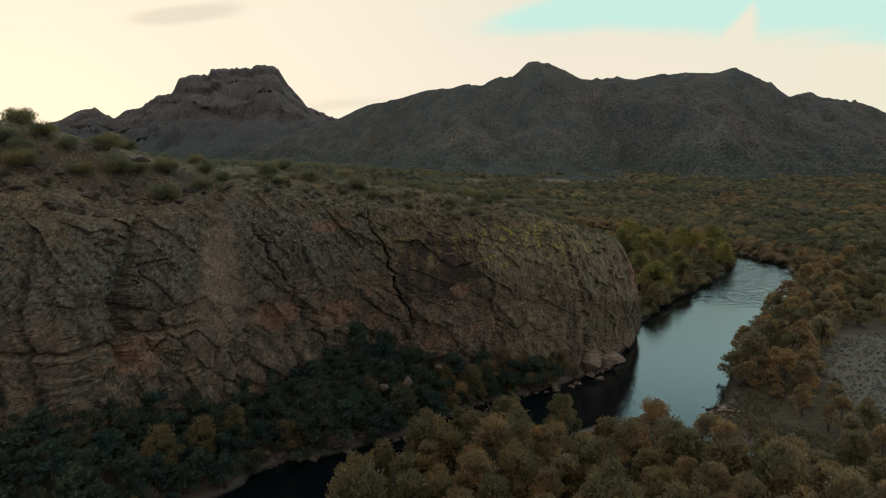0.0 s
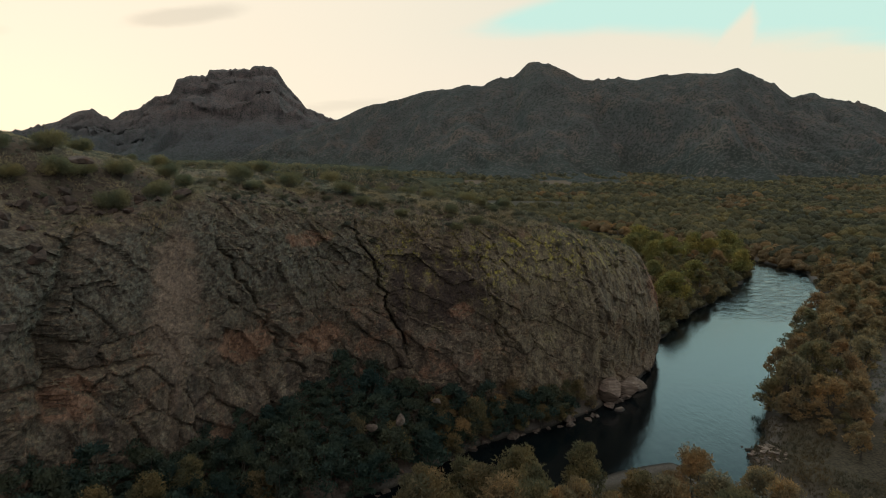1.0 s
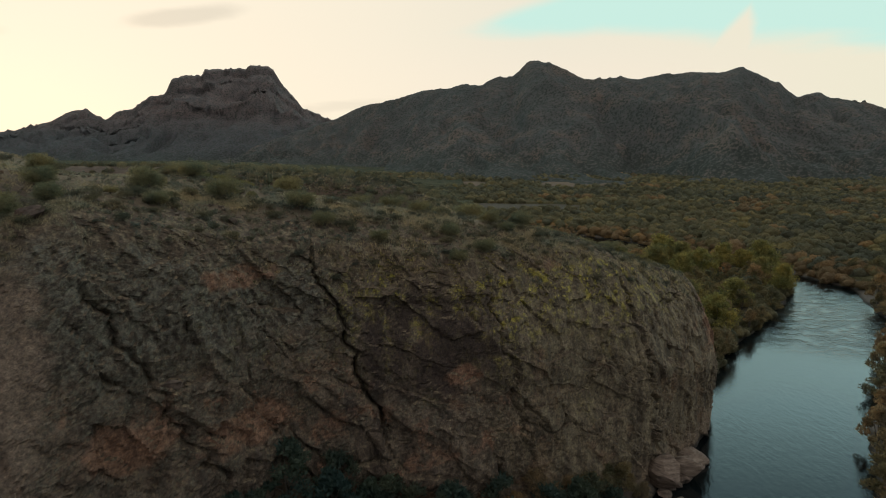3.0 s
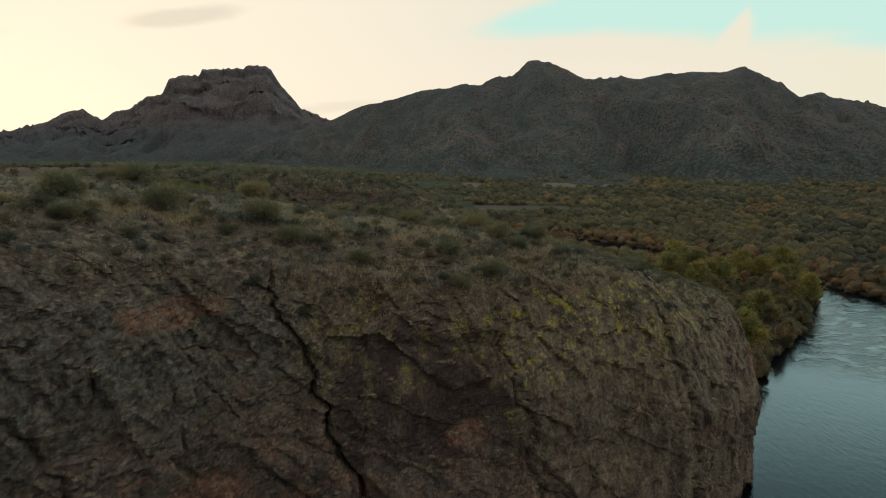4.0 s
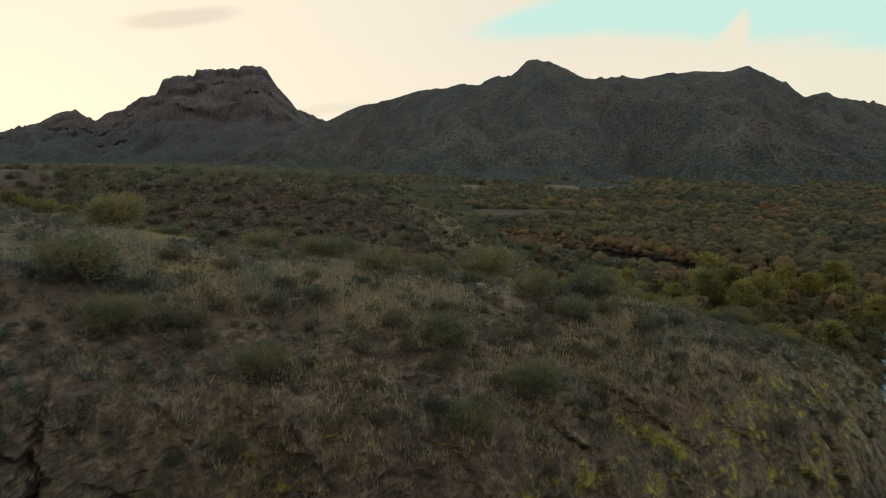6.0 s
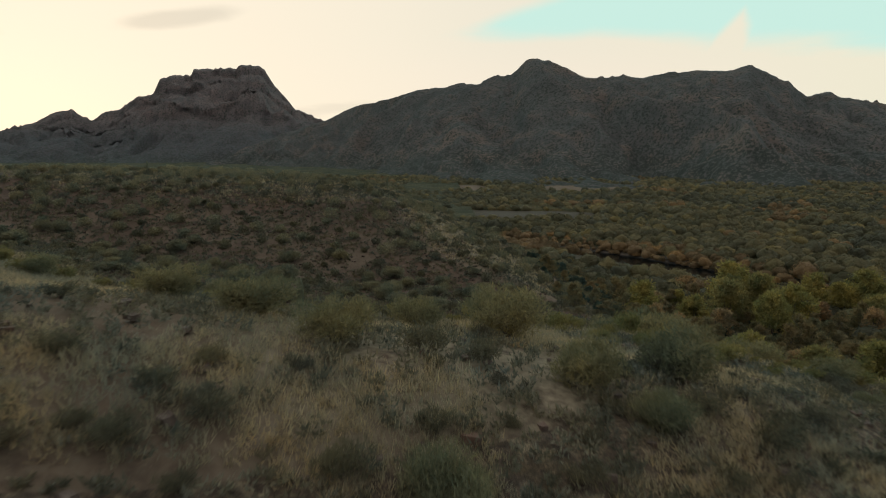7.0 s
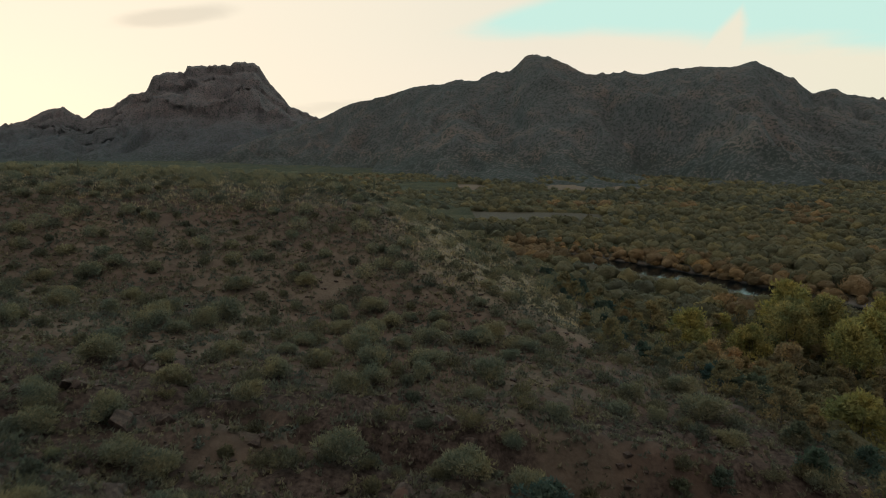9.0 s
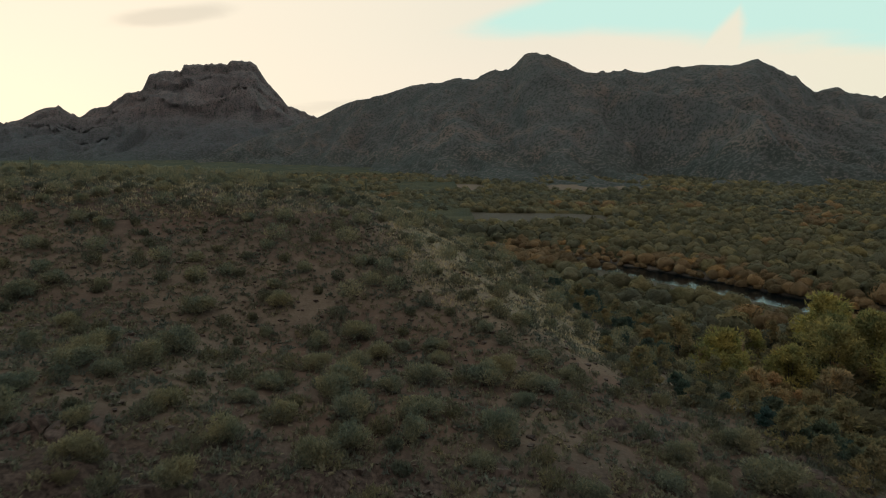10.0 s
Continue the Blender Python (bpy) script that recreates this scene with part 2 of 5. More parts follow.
def facets(x, y, z, seed, tilt=0.6):
    """Broken rock: flat, tilted faces, about one to a unit cell, and how far their edges are."""
    ix, iy, iz = (np.floor(a).astype(np.int64) for a in (x, y, z))
    best, second, value = np.full(x.shape, 1e9), np.full(x.shape, 1e9), np.zeros(x.shape)
    for dx in (-1, 0, 1):
        for dy in (-1, 0, 1):
            for dz in (-1, 0, 1):
                cx, cy, cz = ix + dx, iy + dy, iz + dz
                ox = x - (cx + 0.5 + 0.45 * lattice(cx, cy, cz, seed))
                oy = y - (cy + 0.5 + 0.45 * lattice(cx, cy, cz, seed + 1))
                oz = z - (cz + 0.5 + 0.45 * lattice(cx, cy, cz, seed + 2))
                d = ox * ox + oy * oy + oz * oz
                v = 0.6 * lattice(cx, cy, cz, seed + 3) + tilt * (ox * lattice(cx, cy, cz, seed + 4) + oz * lattice(cx, cy, cz, seed + 5) + oy * 0.5 * lattice(cx, cy, cz, seed + 6))
                m = d < best
                second = np.where(m, best, np.minimum(second, d))
                best, value = np.where(m, d, best), np.where(m, v, value)
    return value, np.sqrt(second) - np.sqrt(best)


def lumps(x, y, seed):
    """Rounded heads side by side, one to a unit cell: 1 on top, 0 in the gaps; and a chance value for each."""
    ix, iy = np.floor(x).astype(np.int64), np.floor(y).astype(np.int64)
    best, tone = np.full(np.shape(x), 9.0), np.zeros(np.shape(x))
    for dx in (-1, 0, 1):
        for dy in (-1, 0, 1):
            cx, cy = ix + dx, iy + dy
            d = (x - cx - 0.5 - 0.4 * lattice(cx, cy, 0, seed)) ** 2 + (y - cy - 0.5 - 0.4 * lattice(cx, cy, 0, seed + 1)) ** 2
            tone = np.where(d < best, 0.5 + 0.5 * lattice(cx, cy, 0, seed + 2), tone)
            best = np.minimum(best, d)
    return np.clip(1 - 1.5 * best, 0, 1), tone


# ---------------------------------------------------------------- materials
class Nodes:
    """Short-hand for building a node material."""

    def __init__(self, name, rough=0.9, spec=0.2):
        self.mat = bpy.data.materials.new(name)
        self.mat.use_nodes = True
        self.t = self.mat.node_tree
        self.bsdf = self.t.nodes["Principled BSDF"]
        self.out = self.t.nodes["Material Output"]
        self.bsdf.inputs["Roughness"].default_value = rough
        self.bsdf.inputs["Specular IOR Level"].default_value = spec
        self.pos = self.t.nodes.new("ShaderNodeNewGeometry").outputs["Position"]

    def put(self, s, v):
        if isinstance(v, (int, float)):
            s.default_value = v
        elif isinstance(v, tuple):
            s.default_value = (*v, 1) if len(s.default_value) == 4 and len(v) == 3 else v
        else:
            self.t.links.new(v, s)

    def scaled(self, sx, sy, sz, rot=(0, 0, 0), vec=None):
        n = self.t.nodes.new("ShaderNodeMapping")
        self.put(n.inputs[0], vec or self.pos)
        n.inputs["Rotation"].default_value = [radians(a) for a in rot]
        n.inputs["Scale"].default_value = (sx, sy, sz)
        return n.outputs[0]

    def noise(self, scale, detail=4, rough=0.55, vec=None, dist=0.0):
        n = self.t.nodes.new("ShaderNodeTexNoise")
        self.put(n.inputs["Vector"], vec or self.pos)
        n.inputs["Scale"].default_value, n.inputs["Detail"].default_value = scale, detail
        n.inputs["Roughness"].default_value, n.inputs["Distortion"].default_value = rough, dist
        return n.outputs[0]

    def cells(self, scale, vec=None, feature="F1"):
        n = self.t.nodes.new("ShaderNodeTexVoronoi")
        n.feature = feature
        self.put(n.inputs["Vector"], vec or self.pos)
        n.inputs["Scale"].default_value = scale
        return n.outputs["Distance"]

    def ramp(self, f, *stops):
        n = self.t.nodes.new("ShaderNodeValToRGB")
        self.put(n.inputs[0], f)
        e = n.color_ramp.elements
        while len(e) < len(stops):
            e.new(0.5)
        for el, (p, c) in zip(e, stops):
            el.position, el.color = p, (*c, 1)
        for el in list(e)[len(stops):]:
            el.color = (*stops[-1][1], 1)
        return n.outputs[0]

    def band(self, f, a, b):
        n = self.t.nodes.new("ShaderNodeMapRange")
        n.interpolation_type = "SMOOTHSTEP"
        self.put(n.inputs[0], f)
        n.inputs[1].default_value, n.inputs[2].default_value = a, b
        return n.outputs[0]

    def math(self, op, a, b=0.0, clamp=False):
        n = self.t.nodes.new("ShaderNodeMath")
        n.operation, n.use_clamp = op, clamp
        self.put(n.inputs[0], a)
        self.put(n.inputs[1], b)
        return n.outputs[0]

    def mix(self, f, a, b, mode="MIX"):
        n = self.t.nodes.new("ShaderNodeMix")
        n.data_type, n.blend_type = "RGBA", mode
        self.put(n.inputs[0], f)
        self.put(n.inputs[6], a)
        self.put(n.inputs[7], b)
        return n.outputs[2]

    def attr(self, name):
        n = self.t.nodes.new("ShaderNodeAttribute")
        n.attribute_name = name
        return n.outputs["Fac"]

    def axis(self, k):
        n = self.t.nodes.new("ShaderNodeSeparateXYZ")
        self.put(n.inputs[0], self.pos)
        return n.outputs[k]

    def within(self, centre, size, wobble=None):
        """1 in an egg-shaped stretch of the world, with an uneven edge."""
        a = self.t.nodes.new("ShaderNodeVectorMath")
        a.operation = "SUBTRACT"
        self.put(a.inputs[0], self.pos)
        a.inputs[1].default_value = centre
        b = self.t.nodes.new("ShaderNodeVectorMath")
        b.operation = "DIVIDE"
        self.put(b.inputs[0], a.outputs[0])
        b.inputs[1].default_value = size
        c = self.t.nodes.new("ShaderNodeVectorMath")
        c.operation = "LENGTH"
        self.put(c.inputs[0], b.outputs[0])
        d = c.outputs["Value"]
        if wobble is not None:
            d = self.math("ADD", d, self.math("MULTIPLY", self.math("SUBTRACT", wobble, 0.5), 1.6))
        return self.band(d, 1.15, 0.7)

    def done(self, colour, bump=None, strength=0.5, distance=0.1):
        self.put(self.bsdf.inputs["Base Color"], colour)
        if bump is not None:
            n = self.t.nodes.new("ShaderNodeBump")
            n.inputs["Strength"].default_value, n.inputs["Distance"].default_value = strength, distance
            self.put(n.inputs["Height"], bump)
            self.put(self.bsdf.inputs["Normal"], n.outputs[0])
        return self.mat


def make_ground_material():
    k = Nodes("desert_soil", 0.95, 0.1)
    fine, mid, big = k.noise(2.2, 6), k.noise(0.35, 5), k.noise(0.045, 4)
    soil = k.ramp(mid, (0.3, (0.060, 0.042, 0.031)), (0.55, (0.094, 0.064, 0.046)), (0.75, (0.140, 0.103, 0.074)))
    soil = k.mix(k.band(fine, 0.5, 0.72), soil, (0.066, 0.052, 0.041))
    pebble = k.noise(7.0, 3, 0.7)
    soil = k.mix(k.math("MULTIPLY", k.band(pebble, 0.58, 0.68), 0.7), soil, (0.155, 0.118, 0.09))
    soil = k.mix(k.math("MULTIPLY", k.band(big, 0.48, 0.66), 0.5), soil, (0.140, 0.084, 0.057))
    dry = k.ramp(fine, (0.3, (0.13, 0.105, 0.07)), (0.7, (0.28, 0.23, 0.155)))
    grass = k.math("MULTIPLY", k.attr("dry_grass"), k.band(k.math("ADD", mid, k.math("MULTIPLY", fine, 0.5)), 0.42, 0.74), clamp=True)
    col = k.mix(grass, soil, dry)
    crag = k.ramp(k.noise(1.6, 7, 0.68), (0.36, (0.020, 0.014, 0.011)), (0.5, (0.062, 0.044, 0.034)), (0.66, (0.105, 0.076, 0.060)))
    col = k.mix(k.attr("rocky"), col, crag)
    litter = k.ramp(fine, (0.3, (0.035, 0.03, 0.02)), (0.7, (0.11, 0.09, 0.06)))
    col = k.mix(k.attr("litter"), col, litter)
    gravel = k.ramp(k.noise(3.5, 5), (0.35, (0.085, 0.075, 0.064)), (0.65, (0.17, 0.152, 0.13)))
    col = k.mix(k.attr("gravel"), col, gravel)
    col = k.mix(k.attr("field"), col, k.ramp(mid, (0.35, (0.125, 0.09, 0.062)), (0.65, (0.18, 0.132, 0.09))))
    wet = k.band(k.axis(2), 0.45, 0.05)
    col = k.mix(wet, col, (0.045, 0.04, 0.032))
    stones = k.cells(1.4)
    return k.done(col, k.math("SUBTRACT", fine, k.math("MULTIPLY", stones, 0.6)), 0.6, 0.15)


def make_cliff_material():
    k = Nodes("lichened_rock", 0.88, 0.25)
    # the bedding dips down to the east
    dip = k.scaled(0.55, 0.40, 0.20, (0, -38, 0))
    grain, bed = k.noise(1.0, 7, 0.62, dip), k.noise(2.6, 6, 0.6, dip)
    big, mid, fine = k.noise(0.07, 4), k.noise(0.4, 6), k.noise(3.0, 5, 0.65)
    rock = k.ramp(grain, (0.30, (0.040, 0.029, 0.022)), (0.46, (0.116, 0.086, 0.064)), (0.60, (0.190, 0.145, 0.107)), (0.78, (0.305, 0.242, 0.183)))
    warm = k.ramp(bed, (0.3, (0.17, 0.09, 0.058)), (0.7, (0.36, 0.21, 0.14)))
    x, y, z = k.axis(0), k.axis(1), k.axis(2)
    raw = k.math("MULTIPLY", k.band(k.noise(0.16, 5, 0.6, None, 0.8), 0.55, 0.63), k.band(z, 36.0, 26.0))
    col = k.mix(k.math("MULTIPLY", raw, 0.75), rock, warm)
    # grey-green crust and yellow lichen, more of both towards the top
    crust = k.math("MULTIPLY", k.band(fine, 0.44, 0.58), k.band(k.math("ADD", k.math("MULTIPLY", z, 0.012), mid), 0.60, 0.90))
    col = k.mix(k.math("MULTIPLY", crust, 0.75), col, (0.155, 0.148, 0.112))
    yl = k.math("MULTIPLY", k.band(k.noise(0.8, 8, 0.75), 0.49, 0.57), k.band(k.math("ADD", k.math("MULTIPLY", z, 0.016), big), 0.84, 1.10))
    yl = k.math("MULTIPLY", yl, k.band(k.noise(5.0, 4, 0.6), 0.44, 0.54))
    yl = k.math("MULTIPLY", yl, k.band(k.math("ADD", x, k.math("MULTIPLY", z, 0.8)), -18.0, 16.0))
    col = k.mix(k.math("MULTIPLY", yl, 0.85), col, (0.30, 0.26, 0.06))
    # dark varnish in runs down the face
    runs = k.noise(1.0, 5, 0.6, k.scaled(0.42, 0.42, 0.035))
    varnish = k.math("MULTIPLY", k.band(runs, 0.50, 0.66), k.band(k.math("ADD", big, k.math("MULTIPLY", mid, 0.3)), 0.52, 0.74))
    col = k.mix(k.math("MULTIPLY", varnish, 0.8), col, (0.055, 0.043, 0.04))
    # the western slabs under the rim: grey-green crust with dark blotches
    west = k.math("MULTIPLY", k.band(x, -8.0, -16.0), k.band(k.math("ADD", z, k.math("MULTIPLY", mid, 14.0)), 34.0, 42.0))
    blot = k.noise(1.1, 7, 0.7)
    col = k.mix(k.math("MULTIPLY", west, 0.8), col, k.ramp(blot, (0.40, (0.036, 0.029, 0.025)), (0.47, (0.098, 0.084, 0.064)), (0.53, (0.142, 0.138, 0.112)), (0.7, (0.21, 0.198, 0.158))))
    # the olive eastern face
    east = k.band(k.math("ADD", x, k.math("MULTIPLY", mid, 10.0)), 8.0, 22.0)
    olive = k.ramp(k.math("ADD", k.math("MULTIPLY", grain, 0.6), k.math("MULTIPLY", blot, 0.4)), (0.38, (0.058, 0.045, 0.031)), (0.48, (0.162, 0.130, 0.085)), (0.56, (0.240, 0.198, 0.124)), (0.66, (0.345, 0.292, 0.185)))
    col = k.mix(k.math("MULTIPLY", east, 0.6), col, olive)
    gold = k.math("MULTIPLY", k.band(k.noise(0.55, 8, 0.78), 0.52, 0.56), k.math("MULTIPLY", k.band(x, -16.0, -8.0), k.band(k.math("ADD", z, k.math("MULTIPLY", big, 16.0)), 32.0, 46.0)))
    col = k.mix(k.math("MULTIPLY", gold, 0.8), col, k.ramp(blot, (0.4, (0.23, 0.195, 0.05)), (0.6, (0.43, 0.375, 0.06))))
    # the big stained wall, the pale scar and the broken red patches
    wob = k.noise(0.3, 5, 0.6)
    col = k.mix(k.math("MULTIPLY", k.within((-1, 139, 30), (10, 9, 8.5), wob), k.math("MULTIPLY", k.band(runs, 0.30, 0.50), 0.94)), col, (0.058, 0.042, 0.036))
    col = k.mix(k.math("MULTIPLY", k.within((-41, 114, 32), (3.2, 11, 12.5), wob), k.band(k.math("ADD", k.noise(0.9, 5), k.math("MULTIPLY", runs, 0.5)), 0.42, 0.66)), col, k.ramp(runs, (0.3, (0.165, 0.123, 0.094)), (0.7, (0.285, 0.215, 0.163))))
    for centre, size in (((-24, 132.5, 40), (4.6, 6, 1.7)), ((-22, 130, 22.5), (6, 7, 2.6)), ((-33, 121, 24), (5, 6, 3.0)), ((57.5, 187, 22), (6.5, 10, 8.0)),
                         ((-52, 103, 22), (5, 6, 3.5)), ((16, 152.5, 39), (3.2, 4, 1.2)), ((4, 140, 25), (2.4, 4, 1.6))):
        col = k.mix(k.math("MULTIPLY", k.within(centre, size, wob), 0.85), col, warm)
    low = k.math("MULTIPLY", k.band(k.math("ADD", z, k.math("MULTIPLY", wob, 6.0)), 9.0, 6.0), k.band(x, 26.0, 40.0))
    col = k.mix(k.math("MULTIPLY", low, 0.7), col, (0.30, 0.225, 0.165))
    up = k.t.nodes.new("ShaderNodeSeparateXYZ")
    k.put(up.inputs[0], k.t.nodes.new("ShaderNodeNewGeometry").outputs["Normal"])
    dust = k.band(k.math("ADD", up.outputs[2], k.math("MULTIPLY", mid, 0.45)), 0.86, 1.05)
    dust = k.math("MAXIMUM", dust, k.math("MULTIPLY", k.attr("soil"), k.band(k.math("ADD", up.outputs[2], k.math("MULTIPLY", fine, 0.5)), 0.30, 0.62)))
    col = k.mix(k.math("MULTIPLY", dust, 0.95), col, k.ramp(k.noise(1.2, 6), (0.32, (0.062, 0.044, 0.033)), (0.5, (0.115, 0.086, 0.06)), (0.68, (0.235, 0.19, 0.125))))
    wet = k.band(z, 1.4, 0.5)
    col = k.mix(wet, col, (0.05, 0.042, 0.036))
    mottle = k.noise(2.1, 7, 0.78)
    col = k.mix(1.0, col, k.ramp(mottle, (0.36, (0.50, 0.49, 0.49)), (0.5, (1.0, 1.0, 1.0)), (0.63, (1.5, 1.46, 1.34))), "MULTIPLY")
    specks = k.noise(5.5, 4, 0.7)
    col = k.mix(k.math("MULTIPLY", k.band(specks, 0.56, 0.66), 0.65), col, (0.05, 0.042, 0.035))
    col = k.mix(k.math("MULTIPLY", k.band(specks, 0.42, 0.33), 0.25), col, (0.34, 0.31, 0.25))
    grit = k.noise(11.0, 4, 0.75)
    col = k.mix(1.0, col, k.ramp(grit, (0.38, (0.52, 0.51, 0.50)), (0.5, (1.0, 1.0, 1.0)), (0.62, (1.5, 1.46, 1.36))), "MULTIPLY")
    h = k.math("ADD", k.math("MULTIPLY", bed, 0.45), k.math("ADD", k.math("MULTIPLY", k.noise(2.2, 8, 0.72), 0.9), k.math("MULTIPLY", k.cells(0.9, dip, "DISTANCE_TO_EDGE"), 0.45)))
    return k.done(col, h, 0.9, 0.35)


def make_mountain_material(name, red):
    k = Nodes(name, 0.97, 0.05)
    spots, fine, mid, big = k.noise(0.17, 4, 0.75), k.noise(0.09, 6, 0.65), k.noise(0.018, 5), k.noise(0.004, 4)
    if red:
        # distance haze is mixed into the colours: red rock greyed, low scrub blued
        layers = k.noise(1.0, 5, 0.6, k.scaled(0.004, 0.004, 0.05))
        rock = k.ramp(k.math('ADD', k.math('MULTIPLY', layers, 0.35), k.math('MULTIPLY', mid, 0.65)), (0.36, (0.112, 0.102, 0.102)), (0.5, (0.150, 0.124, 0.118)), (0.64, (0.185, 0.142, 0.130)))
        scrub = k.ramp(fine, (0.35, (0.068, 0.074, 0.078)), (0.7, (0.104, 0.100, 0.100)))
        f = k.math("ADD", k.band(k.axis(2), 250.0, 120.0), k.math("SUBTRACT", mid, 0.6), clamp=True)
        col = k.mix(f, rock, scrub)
    else:
        # soil greyed and cooled, so that the colour carries the air's haze
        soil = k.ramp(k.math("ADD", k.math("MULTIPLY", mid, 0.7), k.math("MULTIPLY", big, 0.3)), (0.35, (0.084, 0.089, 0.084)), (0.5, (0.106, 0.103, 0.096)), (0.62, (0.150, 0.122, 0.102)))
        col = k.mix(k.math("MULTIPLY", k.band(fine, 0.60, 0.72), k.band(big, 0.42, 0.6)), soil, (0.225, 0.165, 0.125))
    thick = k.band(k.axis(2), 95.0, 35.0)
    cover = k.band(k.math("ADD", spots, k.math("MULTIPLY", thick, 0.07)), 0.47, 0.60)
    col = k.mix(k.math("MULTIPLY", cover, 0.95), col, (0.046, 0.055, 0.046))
    return k.done(col, k.math("ADD", fine, k.math("MULTIPLY", mid, 3.0)), 0.5, 6.0)


def make_water_material():
    k = Nodes("river_water", 0.035, 0.5)
    k.bsdf.inputs["IOR"].default_value = 1.33
    flow = k.noise(1.0, 4, 0.55, k.scaled(0.9, 0.35, 1, (0, 0, -32)))
    broad = k.noise(0.12, 3)
    fast = k.math("ADD", k.math("MULTIPLY", k.math("MULTIPLY", k.within((138, 275, 0), (60, 60, 9)), k.band(k.noise(0.22, 4), 0.38, 0.62)), 1.3), 0.42)
    ripple = k.math("MULTIPLY", k.math("ADD", flow, k.math("MULTIPLY", k.noise(2.4, 3), 0.35)), fast)
    col = k.ramp(broad, (0.3, (0.002, 0.004, 0.005)), (0.7, (0.004, 0.007, 0.008)))
    return k.done(col, ripple, 0.5, 0.25)


def make_leaf_material(name, stops, glow=0.3, vary=1.0, clumps=0.0):
    """stops: colours over which whole plants vary."""
    k = Nodes(name, 0.75, 0.15)
    info = k.t.nodes.new("ShaderNodeObjectInfo")
    rnd = info.outputs["Random"]
    n = len(stops)
    col = k.ramp(rnd, *[(i / max(n - 1, 1), c) for i, c in enumerate(stops)])
    isl = k.t.nodes.new("ShaderNodeNewGeometry").outputs["Random Per Island"]
    col = k.mix(1.0, col, k.ramp(isl, (0.0, (1 - 0.32 * vary, 1 - 0.30 * vary, 1 - 0.32 * vary)), (0.6, (1, 1, 1)), (1.0, (1 + 0.28 * vary, 1 + 0.22 * vary, 1 + 0.10 * vary))), "MULTIPLY")
    patch = k.noise(0.22, 3)
    col = k.mix(1.0, col, k.ramp(patch, (0.35, (1 - 0.3 * vary, 1 - 0.2 * vary, 1 - 0.15 * vary)), (0.65, (1 + 0.25 * vary, 1 + 0.1 * vary, 1 - 0.1 * vary))), "MULTIPLY")
    if vary < 1:
        col = k.mix(1.0, col, k.ramp(k.attr("tone"), (0.0, (0.66, 0.69, 0.66)), (0.5, (1.0, 1.0, 1.0)), (0.9, (1.30, 1.22, 1.05)), (1.0, (1.55, 1.38, 1.0))), "MULTIPLY")
    if clumps:
        k.done(col, k.noise(0.9, 6, 0.75), 1.0, clumps)
    k.put(k.bsdf.inputs["Base Color"], col)
    tr = k.t.nodes.new("ShaderNodeBsdfTranslucent")
    k.put(tr.inputs[0], col)
    mx = k.t.nodes.new("ShaderNodeMixShader")
    mx.inputs[0].default_value = glow
    k.t.links.new(k.bsdf.outputs[0], mx.inputs[1])
    k.t.links.new(tr.outputs[0], mx.inputs[2])
    k.t.links.new(mx.outputs[0], k.out.inputs[0])
    return k.mat


def make_wood_material(name, dark, light):
    k = Nodes(name, 0.9, 0.15)
    g = k.noise(1.0, 5, 0.6, k.scaled(9, 9, 1.5))
    return k.done(k.ramp(g, (0.3, dark), (0.7, light)), g, 0.6, 0.03)


M_GROUND, M_CLIFF = make_ground_material(), make_cliff_material()
# both mountain materials hold aerial haze in their base colours
M_RED, M_RANGE, M_WATER = make_mountain_material("hazed_red_butte_rock", True), make_mountain_material("hazed_scrub_slope", False), make_water_material()
M_BARK = make_wood_material("grey_bark", (0.05, 0.042, 0.035), (0.16, 0.135, 0.11))
L_DARK = make_leaf_material("dark_mesquite_leaves", [(0.066, 0.105, 0.090), (0.082, 0.116, 0.095), (0.098, 0.114, 0.083)], 0.4)
L_OLIVE = make_leaf_material("olive_leaves", [(0.200, 0.180, 0.105), (0.235, 0.195, 0.108), (0.225, 0.178, 0.105)], 0.45)
L_RUST = make_leaf_material("autumn_rust_leaves", [(0.335, 0.255, 0.153), (0.378, 0.264, 0.148), (0.318, 0.262, 0.164), (0.364, 0.242, 0.140)], 0.5)
L_GOLD = make_leaf_material("yellowing_cottonwood_leaves", [(0.265, 0.248, 0.098), (0.345, 0.30, 0.105), (0.265, 0.24, 0.105)], 0.45)
L_PALO = make_leaf_material("palo_verde_twigs", [(0.215, 0.208, 0.126), (0.240, 0.226, 0.132), (0.200, 0.196, 0.120)], 0.4)
L_HILL = make_leaf_material("slope_palo_verde_twigs", [(0.205, 0.200, 0.142), (0.23, 0.22, 0.148), (0.188, 0.190, 0.138)], 0.4)
L_CREO = make_leaf_material("creosote_leaves", [(0.125, 0.122, 0.085), (0.155, 0.146, 0.098), (0.135, 0.126, 0.095)], 0.4)
L_YELL = make_leaf_material("brittlebush_leaves", [(0.21, 0.20, 0.085), (0.235, 0.215, 0.10)], 0.4)
L_GREY = make_leaf_material("grey_bursage_leaves", [(0.205, 0.205, 0.165)], 0.35)
L_STRAW = make_leaf_material("dry_grass_blades", [(0.40, 0.35, 0.25)], 0.45)


